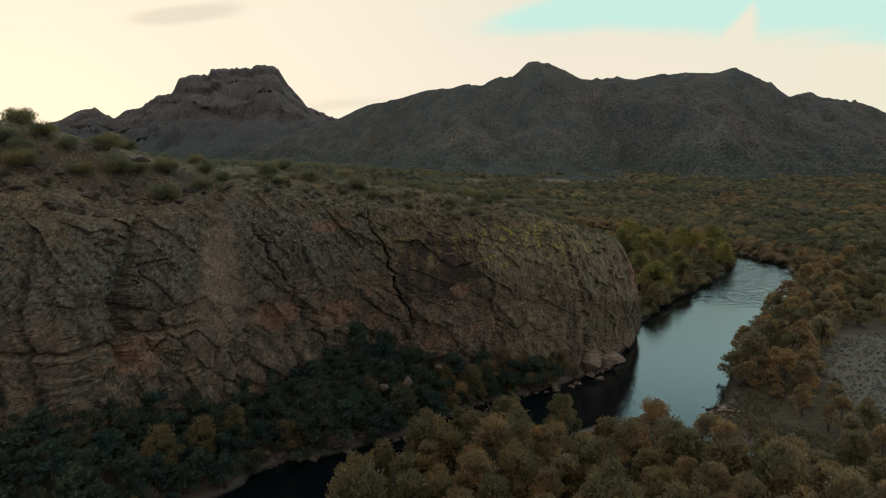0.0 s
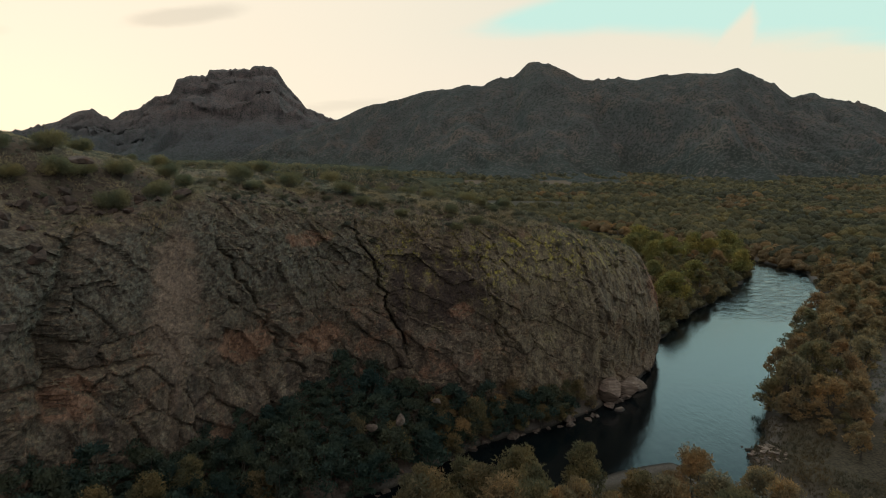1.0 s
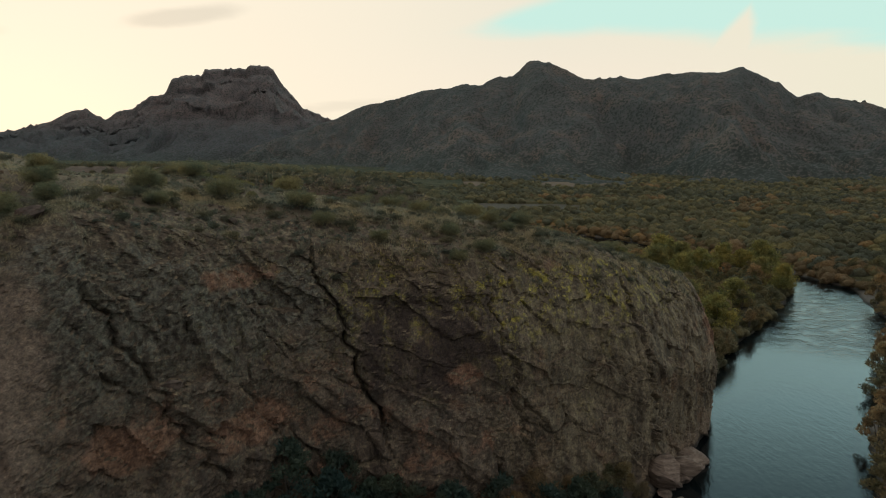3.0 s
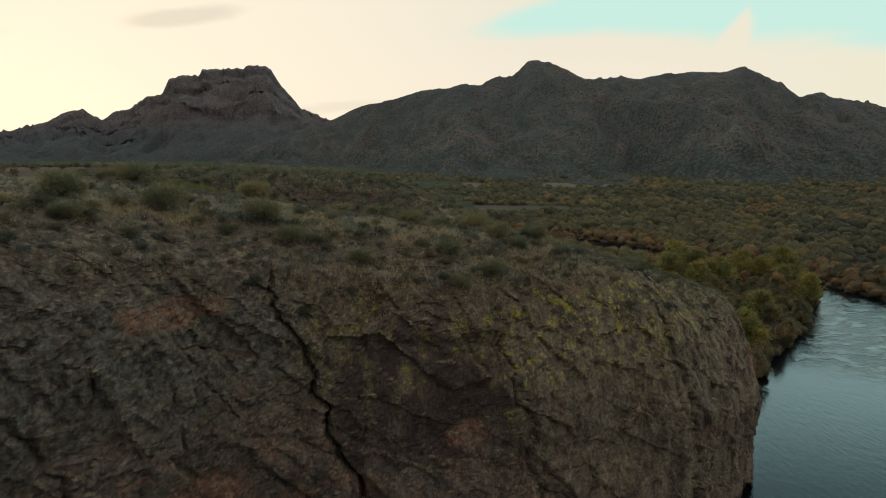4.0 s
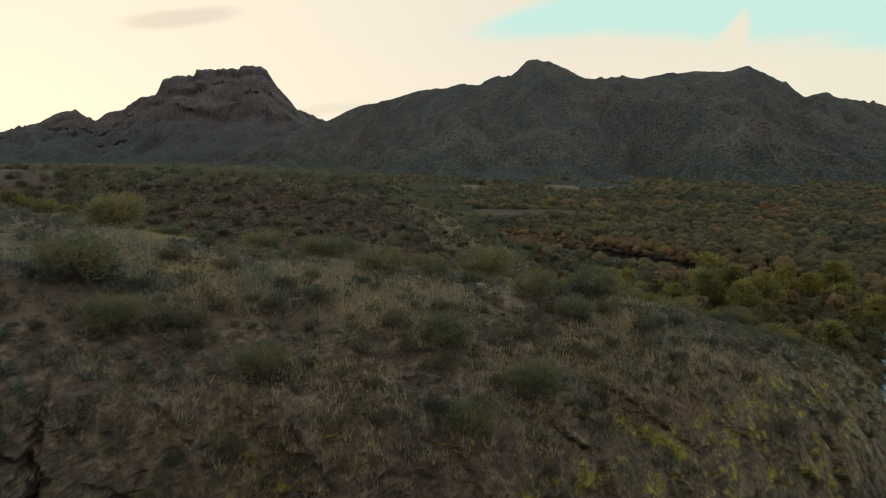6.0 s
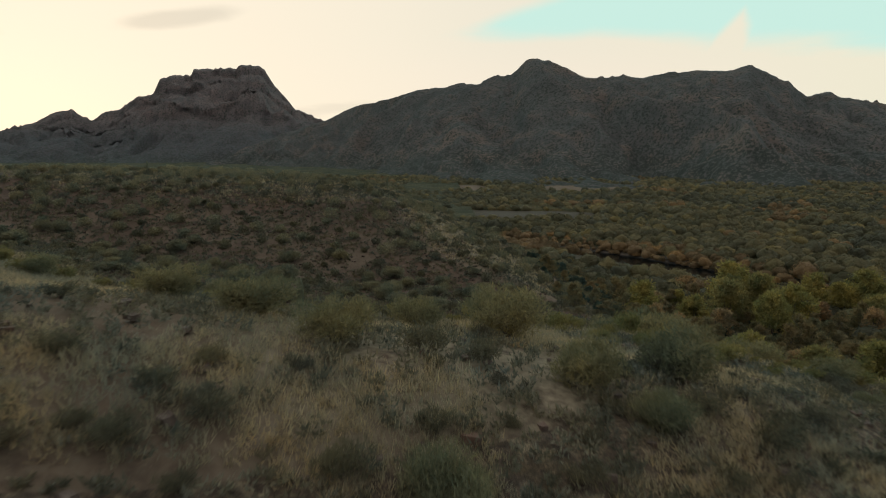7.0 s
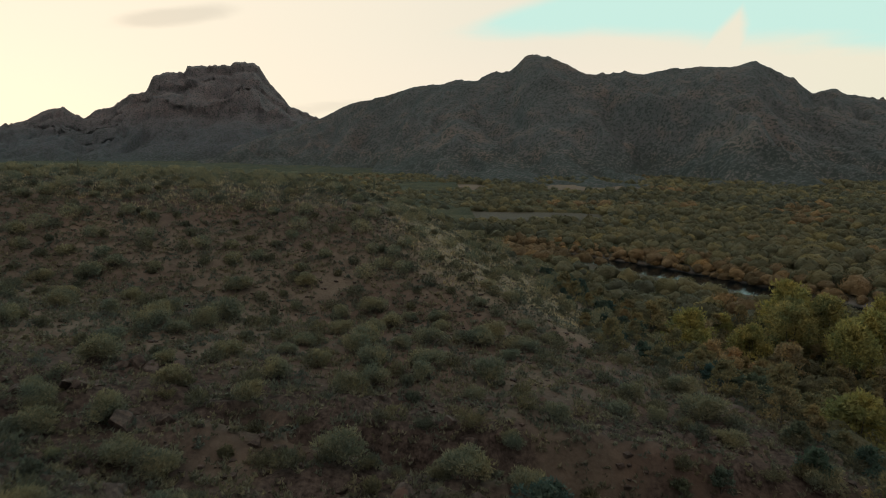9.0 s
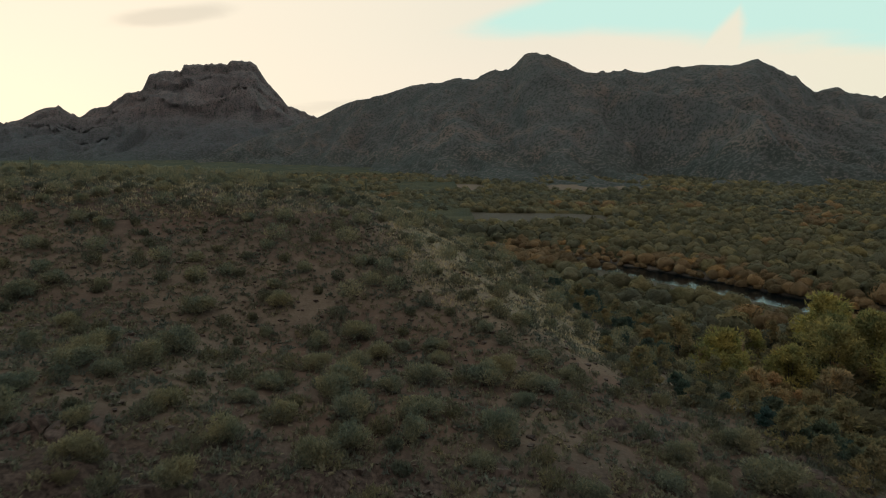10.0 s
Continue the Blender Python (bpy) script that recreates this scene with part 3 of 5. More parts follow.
# ---------------------------------------------------------------- building helpers
def mesh_object(name, verts, faces, material, smooth=True, parent=None):
    me = bpy.data.meshes.new(name)
    verts, faces = np.asarray(verts, np.float32), np.asarray(faces, np.int32)
    me.vertices.add(len(verts))
    me.vertices.foreach_set("co", verts.ravel())
    n, c = faces.shape
    me.loops.add(n * c)
    me.loops.foreach_set("vertex_index", faces.ravel())
    me.polygons.add(n)
    me.polygons.foreach_set("loop_start", np.arange(0, n * c, c, dtype=np.int32))
    me.polygons.foreach_set("use_smooth", np.full(n, smooth))
    me.update(calc_edges=True)
    me.materials.append(material)
    ob = new(name, me)
    if parent is not None:
        ob.parent = parent
    return ob


def grid_faces(nu, nv):
    i = np.arange(nu * nv).reshape(nu, nv)
    return np.stack([i[:-1, :-1], i[1:, :-1], i[1:, 1:], i[:-1, 1:]], -1).reshape(-1, 4)


def float_layer(ob, name, values):
    a = ob.data.attributes.new(name, "FLOAT", "POINT")
    a.data.foreach_set("value", np.asarray(values, np.float32).ravel())


def leaves(rng, centres, radii, count, size, longer=1.0, shell=0.55, up=0.3):
    """Leaf blades in clumps: count in each, size metres across; longer: their length over their width."""
    k = len(centres)
    d = rng.normal(size=(k, count, 3))
    d /= np.linalg.norm(d, axis=-1, keepdims=True)
    r = rng.uniform(shell ** 3, 1, (k, count, 1)) ** (1 / 3)
    p = (np.asarray(centres)[:, None] + d * r * np.asarray(radii).reshape(k, 1, -1)).reshape(-1, 3)
    d = d.reshape(-1, 3)
    a = d * 0.7 + rng.normal(size=d.shape) * 0.6 + np.array((0, 0, up))
    a /= np.linalg.norm(a, axis=1, keepdims=True)
    b = np.cross(a, rng.normal(size=d.shape))
    b /= np.linalg.norm(b, axis=1, keepdims=True)
    s = size * rng.uniform(0.6, 1.35, (len(p), 1))
    a, b = a * s * 0.62 * longer, b * s * 0.62
    v = np.stack([p - a * 0.7 + b, p - a * 0.5 - b * 0.8, p + a], 1).reshape(-1, 3)
    return v, np.arange(len(v)).reshape(-1, 3)


def limb(points, r0, r1, sides=6):
    """A tapered branch along some points."""
    pts = [Vector(p) for p in points]
    verts, faces = [], []
    for i, p in enumerate(pts):
        t = (pts[min(i + 1, len(pts) - 1)] - pts[max(i - 1, 0)]).normalized()
        a = t.orthogonal().normalized()
        b = t.cross(a)
        r = r0 + (r1 - r0) * i / (len(pts) - 1)
        for s in range(sides):
            w = 2 * math.pi * s / sides
            verts.append(p + (a * math.cos(w) + b * math.sin(w)) * r)
    for i in range(len(pts) - 1):
        for s in range(sides):
            q = (s + 1) % sides
            faces.append((i * sides + s, i * sides + q, (i + 1) * sides + q, (i + 1) * sides + s))
    return np.array([tuple(v) for v in verts]), np.array(faces)


def joined(pieces):
    vs, fs, n = [], [], 0
    for v, f in pieces:
        vs.append(v)
        fs.append(np.asarray(f) + n)
        n += len(v)
    return np.concatenate(vs), np.concatenate(fs)


# ---------------------------------------------------------------- land
def spaced(lo, a, b, hi, step, grow):
    mid = list(np.arange(a, b + step, step))
    left, s, p = [], step, a
    while p > lo:
        s *= grow
        p -= s
        left.append(p)
    right, s, p = [], step, mid[-1]
    while p < hi:
        s *= grow
        p += s
        right.append(p)
    return np.array(left[::-1] + mid + right)


def gravel_flat(x, y):
    return sstep(84, 90, x - 0.10 * (y - 120)) * sstep(100, 112, y) * sstep(186, 172, y - 0.12 * (x - 90)) * sstep(190, 150, x)


def far_field(x, y):
    """Bare strips before the mountains' foot."""
    j = 14 * fbm(x / 60, y / 60, 0, 3, 95)
    return sstep(960, 985, y + j) * sstep(1140, 1110, y + j) * np.clip(sstep(120, 190, x + j) * sstep(320, 250, x + j) + sstep(-70, -10, x + j) * sstep(90, 40, x + j), 0, 1)


def meadow(x, y):
    """An open strip in the valley's wood."""
    return sstep(46, 34, np.abs(y - 700 + 0.15 * (x - 80)) + 6 * fbm(x / 30, y / 30, 0, 2, 96)) * sstep(0, 25, x) * sstep(165, 125, x)


def build_land():
    xs, ys = spaced(-4500, -120, 190, 4500, 1.7, 1.08), spaced(-700, 62, 400, 4900, 1.7, 1.07)
    x, y = np.meshgrid(xs, ys, indexing="ij")
    z = ground(x, y)
    ob = mesh_object("ground", np.stack([x, y, z], -1).reshape(-1, 3), grid_faces(*x.shape), M_GROUND)
    hill = sstep(9, 18, z) * sstep(1000, 700, y)
    patchy = sstep(-0.15, 0.35, fbm(x / 16, y / 16, 0, 4, 21))
    fd = face_depth(x, y)
    top = sstep(7, 11, fd) * sstep(182, 174, y - 0.24 * np.maximum(x, 0))
    east = np.exp(-((x - 14 + 0.25 * (y - 330)) / 22) ** 2) * sstep(276, 304, y)
    float_layer(ob, "dry_grass", hill * np.clip(0.25 * patchy + 0.85 * top * (0.45 + 0.55 * patchy) + 0.9 * east, 0, 1))
    sh = shore(x, y)
    float_layer(ob, "litter", np.maximum(1 - sstep(9, 18, z), sstep(500, 640, y)) * sstep(0.5, 5, sh) * (1 - gravel_flat(x, y)))
    field = far_field(x, y)
    float_layer(ob, "field", field)
    bars = (1 - sstep(0.9, 1.6, z)) * sstep(-2, 0.2, sh)
    rocky = sstep(186, 193, y) * sstep(256, 240, y) * sstep(62, 46, x) * sstep(-80, -60, x) * sstep(14, 18, z)
    rocky = np.maximum(rocky, 0.85 * sstep(-36, -46, x) * sstep(5, 9, fd) * sstep(34, 22, fd) * sstep(165, 150, y))
    float_layer(ob, "rocky", rocky * sstep(-0.65, -0.1, fbm(x / 8, y / 5, 0, 3, 22)))
    float_layer(ob, "gravel", np.clip(gravel_flat(x, y) + 0.8 * bars * sstep(1.0, -0.2, sh - 3) + 0.18 * meadow(x, y), 0, 1))
    return tagged(ob, "reddish desert ground with dry grass and river silt", "ground", kind="structure")


def build_water():
    xs, ys = np.linspace(-90, 230, 40), np.linspace(-150, 640, 60)
    x, y = np.meshgrid(xs, ys, indexing="ij")
    ob = mesh_object("water", np.stack([x, y, np.zeros_like(x)], -1).reshape(-1, 3), grid_faces(*x.shape), M_WATER)
    return tagged(ob, "calm dark river reflecting the evening sky", "river", kind="structure")


def path_points(pts, step):
    out = []
    for a, b in zip(pts[:-1], pts[1:]):
        n = max(1, int(round(math.dist(a, b) / step)))
        out += [(a[0] + (b[0] - a[0]) * i / n, a[1] + (b[1] - a[1]) * i / n) for i in range(n)]
    return np.array(out + [pts[-1]])


def build_cliff():
    c = np.concatenate([path_points(FACE[:4], 1.2)[:-1], path_points(FACE[3:18], 0.33), path_points(FACE[17:], 0.8)[1:]])
    for _ in range(14):
        c[1:-1] = 0.25 * c[:-2] + 0.5 * c[1:-1] + 0.25 * c[2:]
    t = np.gradient(c, axis=0)
    for _ in range(12):
        t[1:-1] = 0.25 * t[:-2] + 0.5 * t[1:-1] + 0.25 * t[2:]
    t /= np.linalg.norm(t, axis=1, keepdims=True)
    out = np.stack([t[:, 1], -t[:, 0]], 1)
    s = np.r_[0, np.cumsum(np.linalg.norm(np.diff(c, axis=0), axis=1))]
    nv = 215
    v = np.linspace(0, 1, nv)
    foot = cliff_foot(c[:, 0])
    back_of = setback(c[:, 0])
    for _ in range(20):
        back_of[1:-1] = 0.25 * back_of[:-2] + 0.5 * back_of[1:-1] + 0.25 * back_of[2:]
    inner = c - out * (back_of[:, None] + 0.5)
    top = upland(inner[:, 0], inner[:, 1], False)
    lean = np.interp(c[:, 0], [-60, -40, -10, 10, 35, 60], [3.0, 2.5, 1.2, 1.2, 0.8, -0.6])
    # outward reach and height up the section: foot, wall, rounded shoulder, a strip of the top
    u = np.interp(v, [0, 0.50, 0.86, 1.0], [0, 0, 1.0, 1.0])
    wall = wall_share(c[:, 0])[:, None]
    hv = np.where(v[None] < 0.5, wall * v[None] / 0.5, shoulder(u[None], wall))
    reach = np.interp(v, [0, 0.25, 0.50, 1.0], [1.3, 0.5, 0.0, 0.0])[None] * lean[:, None] - u[None] * back_of[:, None] - np.interp(v, [0, 0.86, 1.0], [0, 0, 6.0])[None]
    z = foot[:, None] + (top - foot)[:, None] * hv
    x = c[:, 0:1] + out[:, 0:1] * reach
    y = c[:, 1:2] + out[:, 1:2] * reach
    S = s[:, None] + 0 * z
    # rock forms: buttresses, dipping slabs with broken edges, bedding and small blocks
    big = 2.3 * fbm(S / 15, z / 22, 0, 3, 50)
    a = radians(52)
    p, q = S * math.cos(a) + z * math.sin(a) * 0.9, -S * math.sin(a) + z * math.cos(a)
    warp = 1.3 * fbm(S / 6, z / 6, 0, 3, 51)
    f = (p + warp) / 3.4 + 1.2 * fbm(p / 9, q / 14, 3.3, 3, 52)
    cell = np.floor(f)
    fr = f - cell
    slab = 1.15 * (lattice(cell.astype(np.int64), np.floor((q + 3 * warp) / 9).astype(np.int64), 0, 53) * 0.55 + (sstep(0.0, 0.8, fr) - sstep(0.88, 1.0, fr)) * 0.65)
    g = (q + warp) / 1.7 + fbm(p / 3, q / 3, 7.7, 3, 54)
    gf = g - np.floor(g)
    blocks = 0.34 * (sstep(0, 0.7, gf) - sstep(0.86, 1, gf)) * (0.4 + vnoise(p / 4, q / 4, 0, 55))
    rough = 0.55 * fbm(S / 1.6, z / 1.6, 0, 4, 56, 0.6)
    amount = np.interp(v, [0, 0.06, 0.66, 0.80, 0.90, 1.0], [0.5, 1, 1, 0.55, 0.15, 0.0])[None]
    bx, bz = (p + 0.6 * warp), (q + 0.6 * warp)
    slabs, seam = facets(bx / 5.2, y / 6.0, bz / 11.0, 200, 0.9)
    pieces, _ = facets(bx / 1.7, y / 2.6, bz / 3.6, 210, 0.9)
    chips, _ = facets(S / 0.75, y / 1.2, z / 0.8, 220, 0.9)
    cracks = 0.6 * np.exp(-(seam / 0.035) ** 2) * sstep(0.12, 0.4, vnoise(S / 8, z / 8, 0, 230))
    plain = (1 - 0.5 * sstep(8, 20, x)) * np.ones_like(x) - 0.8 * np.exp(-(((x + 41) / 5.0) ** 2 + ((z - 33) / 12) ** 2)) - 0.5 * np.exp(-((x / 10) ** 2 + ((z - 30) / 7) ** 2))
    d = (0.6 + 0.55 * big + (0.25 * slab + 0.5 * blocks + 0.95 * slabs + 0.46 * pieces - cracks) * plain + (0.17 * chips + 0.45 * rough) * plain) * amount
    chunk, gash = facets((S + 0.5 * z) / 6.5 + 0.25 * warp, y / 7.0, z / 5.0, 240, 1.1)
    d = d + (0.50 * chunk - 0.14 * np.exp(-(gash / 0.05) ** 2) * sstep(0.0, 0.4, vnoise(S / 6, z / 6, 0, 241))) * sstep(6, 16, x) * amount
    # the stained wall lies back under a ledge; clefts cut the face
    d = d - 0.5 * sstep(-9, -6.5, x + 0.8 * vnoise(z / 2, S / 3)) * sstep(9, 6, x) * sstep(36.0, 34.8, z + 0.7 * fbm(x / 3, 0, 0, 3, 60)) * sstep(18, 22, z) * amount
    # a long level ledge under the western wall
    lip = z - 25.3 - 0.5 * fbm(S / 5, 0, 0, 3, 62)
    d = d + (1.1 * sstep(0.3, -0.5, lip) - 1.0 * np.exp(-(lip / 0.35) ** 2)) * sstep(-42, -46, x) * amount
    for x0, z0, x1, z1, wide, deep in ((-17.5, 44, -7, 18, 0.20, 2.2), (-54, 50, -53.5, 20, 0.9, 3.0), (-36, 40, -25, 16, 0.30, 1.2), (8, 34, 13, 14, 0.2, 0.9),
                                       (30, 34, 37, 12, 0.22, 0.9), (-66, 48, -60, 16, 0.5, 1.6), (44, 30, 47, 8, 0.25, 0.9)):
        xc = x0 + (x1 - x0) * (z - z0) / (z1 - z0) + 1.6 * fbm(z / 5, 3.1 * x0, 0, 5, 61, 0.65) + (0.5 if wide < 0.4 else 0.0) * vnoise(z / 0.9, x0, 0, 63)
        ok = sstep(z1 - 2, z1 + 2, z) * sstep(z0 + 3, z0, z) * (y < 200)
        d = d - deep * np.exp(-((x - xc) / wide) ** 2) * ok * np.maximum(amount, 0.3)
    x, y = x + out[:, 0:1] * d, y + out[:, 1:2] * d
    z = z + 0.35 * fbm(S / 2.2, z / 1.5, 4, 3, 57) * amount
    k = int(nv * 0.70)
    g0 = upland(x[:, k:], y[:, k:])
    w = np.interp(v[k:], [0.70, 0.78, 0.88, 1.0], [0, 0.12, 0.97, 1.0])[None]
    z[:, k:] = z[:, k:] * (1 - w) + (g0 + 0.2 - 0.7 * sstep(0.96, 1.0, v[k:])[None]) * w
    pts, quads = np.stack([x, y, z], -1).reshape(-1, 3), grid_faces(*x.shape)
    ob = mesh_object("cliff", pts, quads, M_CLIFF, False)
    cover = sstep(0.30, 0.62, u[None] + 0.42 * fbm(x / 3.5, y / 3.5, z / 3.5, 4, 66) + 0.16 * sstep(14, 2, np.abs(x)) - 0.40 * sstep(10, 26, x) - 0.12 * sstep(-25, -40, x))
    float_layer(ob, "soil", cover)
    CLIFF.append(BVHTree.FromPolygons(pts.tolist(), quads.tolist()))
    return tagged(ob, "tall brown rock cliff with yellow lichen and dark stains", "cliff", kind="structure")


def build_range(name, ridge, line, front, base, material, label, spur, seed, steps=None, step=4.5, crag=1.0):
    """A mountain: its crest line over the plan, falling to its foot towards the valley."""
    rx, rz = np.array(ridge, float).T
    xs = np.arange(rx[0], rx[-1], step)
    crest = np.interp(xs, rx, rz)
    for _ in range(2):
        crest[1:-1] = 0.25 * crest[:-2] + 0.5 * crest[1:-1] + 0.25 * crest[2:]
    crest += crag * (3.2 * fbm(xs / 34, 0, 0, 3, seed) + 2.4 * np.abs(fbm(xs / 12, 0.5, 0, 3, seed + 9)) + 9.0 * np.clip(vnoise(xs / 13, 0.3, 0, seed + 12) - 0.15, 0, 1) * (0.5 + 0.5 * vnoise(xs / 90, 0, 0, seed + 13)) - 0.8)
    yc = np.interp(xs, *np.array(line, float).T)
    v = np.r_[np.linspace(0, 1, 125), np.linspace(1.02, 1.4, 12)]
    X, V = np.meshgrid(xs, v, indexing="ij")
    C, Y = crest[:, None], yc[:, None]
    down = np.clip(1 - V, 0, 1)
    Yp = Y - down * front + np.clip(V - 1, 0, 1) * front
    if steps:
        Yp = Yp + (30 * fbm(X / 130, V * 1.2, 0, 4, seed + 7) + 12 * fbm(X / 30, V * 5.0, 0, 3, seed + 8)) * np.clip(1 - V, 0, 1) ** 0.3 * np.clip(V * 2, 0, 1)
    X = X * (Yp - 90) / (Y - 90)          # the spurs fan out from the valley
    prof = np.where(V <= 1, np.clip(V, 0, 1) ** 1.35, 1 - 1.2 * (V - 1))
    if steps:
        # flat beds broken by cliffs
        Z0 = prof
        for a, b in steps:
            Z0 = Z0 + (b - a) * 0.75 * (sstep(a, a + 0.25 * (b - a), Z0) - (Z0 - a).clip(0, b - a) / (b - a))
        prof = Z0
    base = np.minimum(base, 2.4 + 0.024 * np.maximum(Y - front - 620, 0) - 4.0)
    Z = base + (C - base) * prof
    xx = X + spur * 0.9 * fbm(X / 300, Yp / 300, 0, 2, seed + 1)
    ridged = 1 - 2 * np.abs(fbm(xx / (spur * 2.0), Yp / (spur * 4.5), 0, 4, seed + 2))
    mid_w = np.clip(V, 0, 1) ** 0.8 * np.clip(1 - V, 0, 1) ** 0.7 * 2.2 + 0.10 * np.clip(1 - V, 0, 1) ** 3
    Z = Z + (ridged - 0.45) * spur * 0.95 * mid_w + (0.6 - 2 * np.abs(fbm(xx / 42, Yp / 90, 3, 3, seed + 5))) * spur * 0.17 * mid_w + fbm(X / 25, Yp / 25, 0, 4, seed + 3) * spur * 0.05 * mid_w
    cap = 54 + (C - 54) * (Yp - 187) / (Y - 187) * (0.97 + 0.03 * np.clip(V, 0, 1) ** 8)
    Z = np.where(V < 1, np.minimum(Z, cap), Z)
    if steps:
        # joints and beds: blocks stand out from the wall, more of them high up
        high = sstep(0.30, 0.55, V) * sstep(1.0, 0.97, V)
        w1, e1 = facets(X / 150 + 0.3 * fbm(X / 90, Z / 60, 0, 2, seed + 20), Yp / 900, Z / 48, seed + 21, 0.35)
        w2, e2 = facets(X / 48, Yp / 500, Z / 15, seed + 24, 0.4)
        Yp = Yp - (22 * w1 + 6 * w2 - 7 * np.exp(-(e1 / 0.06) ** 2)) * high
    ob = mesh_object(name, np.stack([X, Yp, Z], -1).reshape(-1, 3), grid_faces(*X.shape), material)
    return tagged(ob, label, "mountain", kind="structure")


build_land()
build_water()
build_cliff()
RANGE = [(-1000, 40), (-750, 95), (-588, 143), (-492, 169), (-402, 191), (-321, 219), (-249, 233), (-204, 233), (-119, 244), (-60, 257), (27, 252), (61, 261), (118, 259), (159, 282), (199, 277),
         (226, 298), (243, 319), (262, 321), (307, 309), (346, 290), (391, 267), (436, 262), (472, 267), (522, 259), (564, 266), (645, 275), (704, 270), (724, 272), (761, 281), (808, 270),
         (857, 252), (896, 240), (948, 215), (997, 222), (1023, 229), (1052, 215), (1137, 204), (1162, 205), (1206, 192), (1256, 173), (1348, 148), (1489, 119), (1900, 60)]
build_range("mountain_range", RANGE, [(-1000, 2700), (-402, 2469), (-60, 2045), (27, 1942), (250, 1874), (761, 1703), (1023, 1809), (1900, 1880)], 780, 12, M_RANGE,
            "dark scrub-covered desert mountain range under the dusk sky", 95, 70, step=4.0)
BUTTE = [(-2800, 120), (-2412, 153), (-2109, 187), (-1919, 232), (-1830, 277), (-1749, 293), (-1690, 251), (-1649, 235), (-1597, 279), (-1516, 293), (-1433, 349), (-1356, 362), (-1320, 437),
         (-1238, 448), (-1167, 448), (-1154, 478), (-1053, 480), (-954, 480), (-939, 499), (-841, 494), (-817, 469), (-774, 404), (-720, 340), (-679, 293), (-608, 265), (-530, 234), (-200, 150)]
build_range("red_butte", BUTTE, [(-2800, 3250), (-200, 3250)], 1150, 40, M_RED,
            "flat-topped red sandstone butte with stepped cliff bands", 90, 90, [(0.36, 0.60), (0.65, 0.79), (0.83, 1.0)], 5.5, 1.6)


# ---------------------------------------------------------------- plants
def part(name, pieces, material, parent, label="", smooth=True):
    v, f = pieces
    ob = mesh_object(name, v, f, material, smooth, parent)
    return tagged(ob, label)


def make_tree(name, seed, height, spread, lobes, per_lobe, leaf, material, label, category, bare=0.18, group="", puff=1.0):
    """A broad tree: a forking trunk and a crown of leafy lobes with gaps between them."""
    rng = np.random.default_rng(seed)
    base = tagged(new(name), label, category, group)
    centres, radii = [], []
    for i in range(lobes):
        w = rng.uniform(0, 2 * math.pi)
        h = rng.uniform(0, 1) ** 0.8
        r = spread * (1 - 0.75 * h ** 1.6) * math.sqrt(rng.uniform(0.15, 1))
        size = puff * spread * rng.uniform(0.16, 0.38) * (1 - 0.2 * h)
        z = height * (bare + (1 - bare) * (0.12 + 0.72 * h))
        centres.append((r * math.cos(w) * 0.72, r * math.sin(w) * 0.72, min(z, height - size * 0.7)))
        radii.append((size, size, size * rng.uniform(0.6, 0.85)))
    pieces = []
    for i in range(min(5, lobes)):
        c = Vector(centres[i])
        low = Vector((rng.uniform(-0.25, 0.25), rng.uniform(-0.25, 0.25), -0.8))
        mid = Vector((c.x * 0.3, c.y * 0.3, height * (bare + 0.1) * rng.uniform(0.7, 1.1)))
        pieces.append(limb([low, low.lerp(mid, 0.5) + Vector((0.1, -0.1, 0)), mid, c], height * 0.02 + 0.05, 0.03, 5))
    part("trunk", joined(pieces), M_BARK, base)
    part("crown", leaves(rng, centres, radii, per_lobe, leaf, 2.1, 0.30, 0.6), material, base, smooth=False)
    return base


def make_bush(name, seed, height, spread, stems, twigs, size, longer, material, label, category, woody=True):
    """A twiggy desert bush: stems from one root, a haze of fine green twigs round their ends."""
    rng = np.random.default_rng(seed)
    base = tagged(new(name), label, category)
    pieces, centres, radii = [], [], []
    for i in range(stems):
        w = 2 * math.pi * (i + rng.uniform(-0.4, 0.4)) / stems
        r = spread * rng.uniform(0.25, 0.75)
        z = height * rng.uniform(0.30, 0.68)
        end = Vector((r * math.cos(w), r * math.sin(w), z))
        pieces.append(limb([(0.05 * math.cos(w), 0.05 * math.sin(w), -0.3), (end.x * 0.35, end.y * 0.35, z * 0.5), end * 1.1], 0.03 + 0.012 * height, 0.008, 4))
        k = spread * rng.uniform(0.34, 0.50)
        centres.append(tuple(end))
        radii.append((k, k, min(k, height * 0.34) * rng.uniform(0.75, 1.0)))
    centres.append((0, 0, height * 0.52))
    radii.append((spread * 0.6, spread * 0.6, height * 0.45))
    if woody:
        part("trunk", joined(pieces), M_BARK, base)
    part("foliage", leaves(rng, centres, radii, twigs, size, longer, 0.2, 0.7), material, base, smooth=False)
    return base


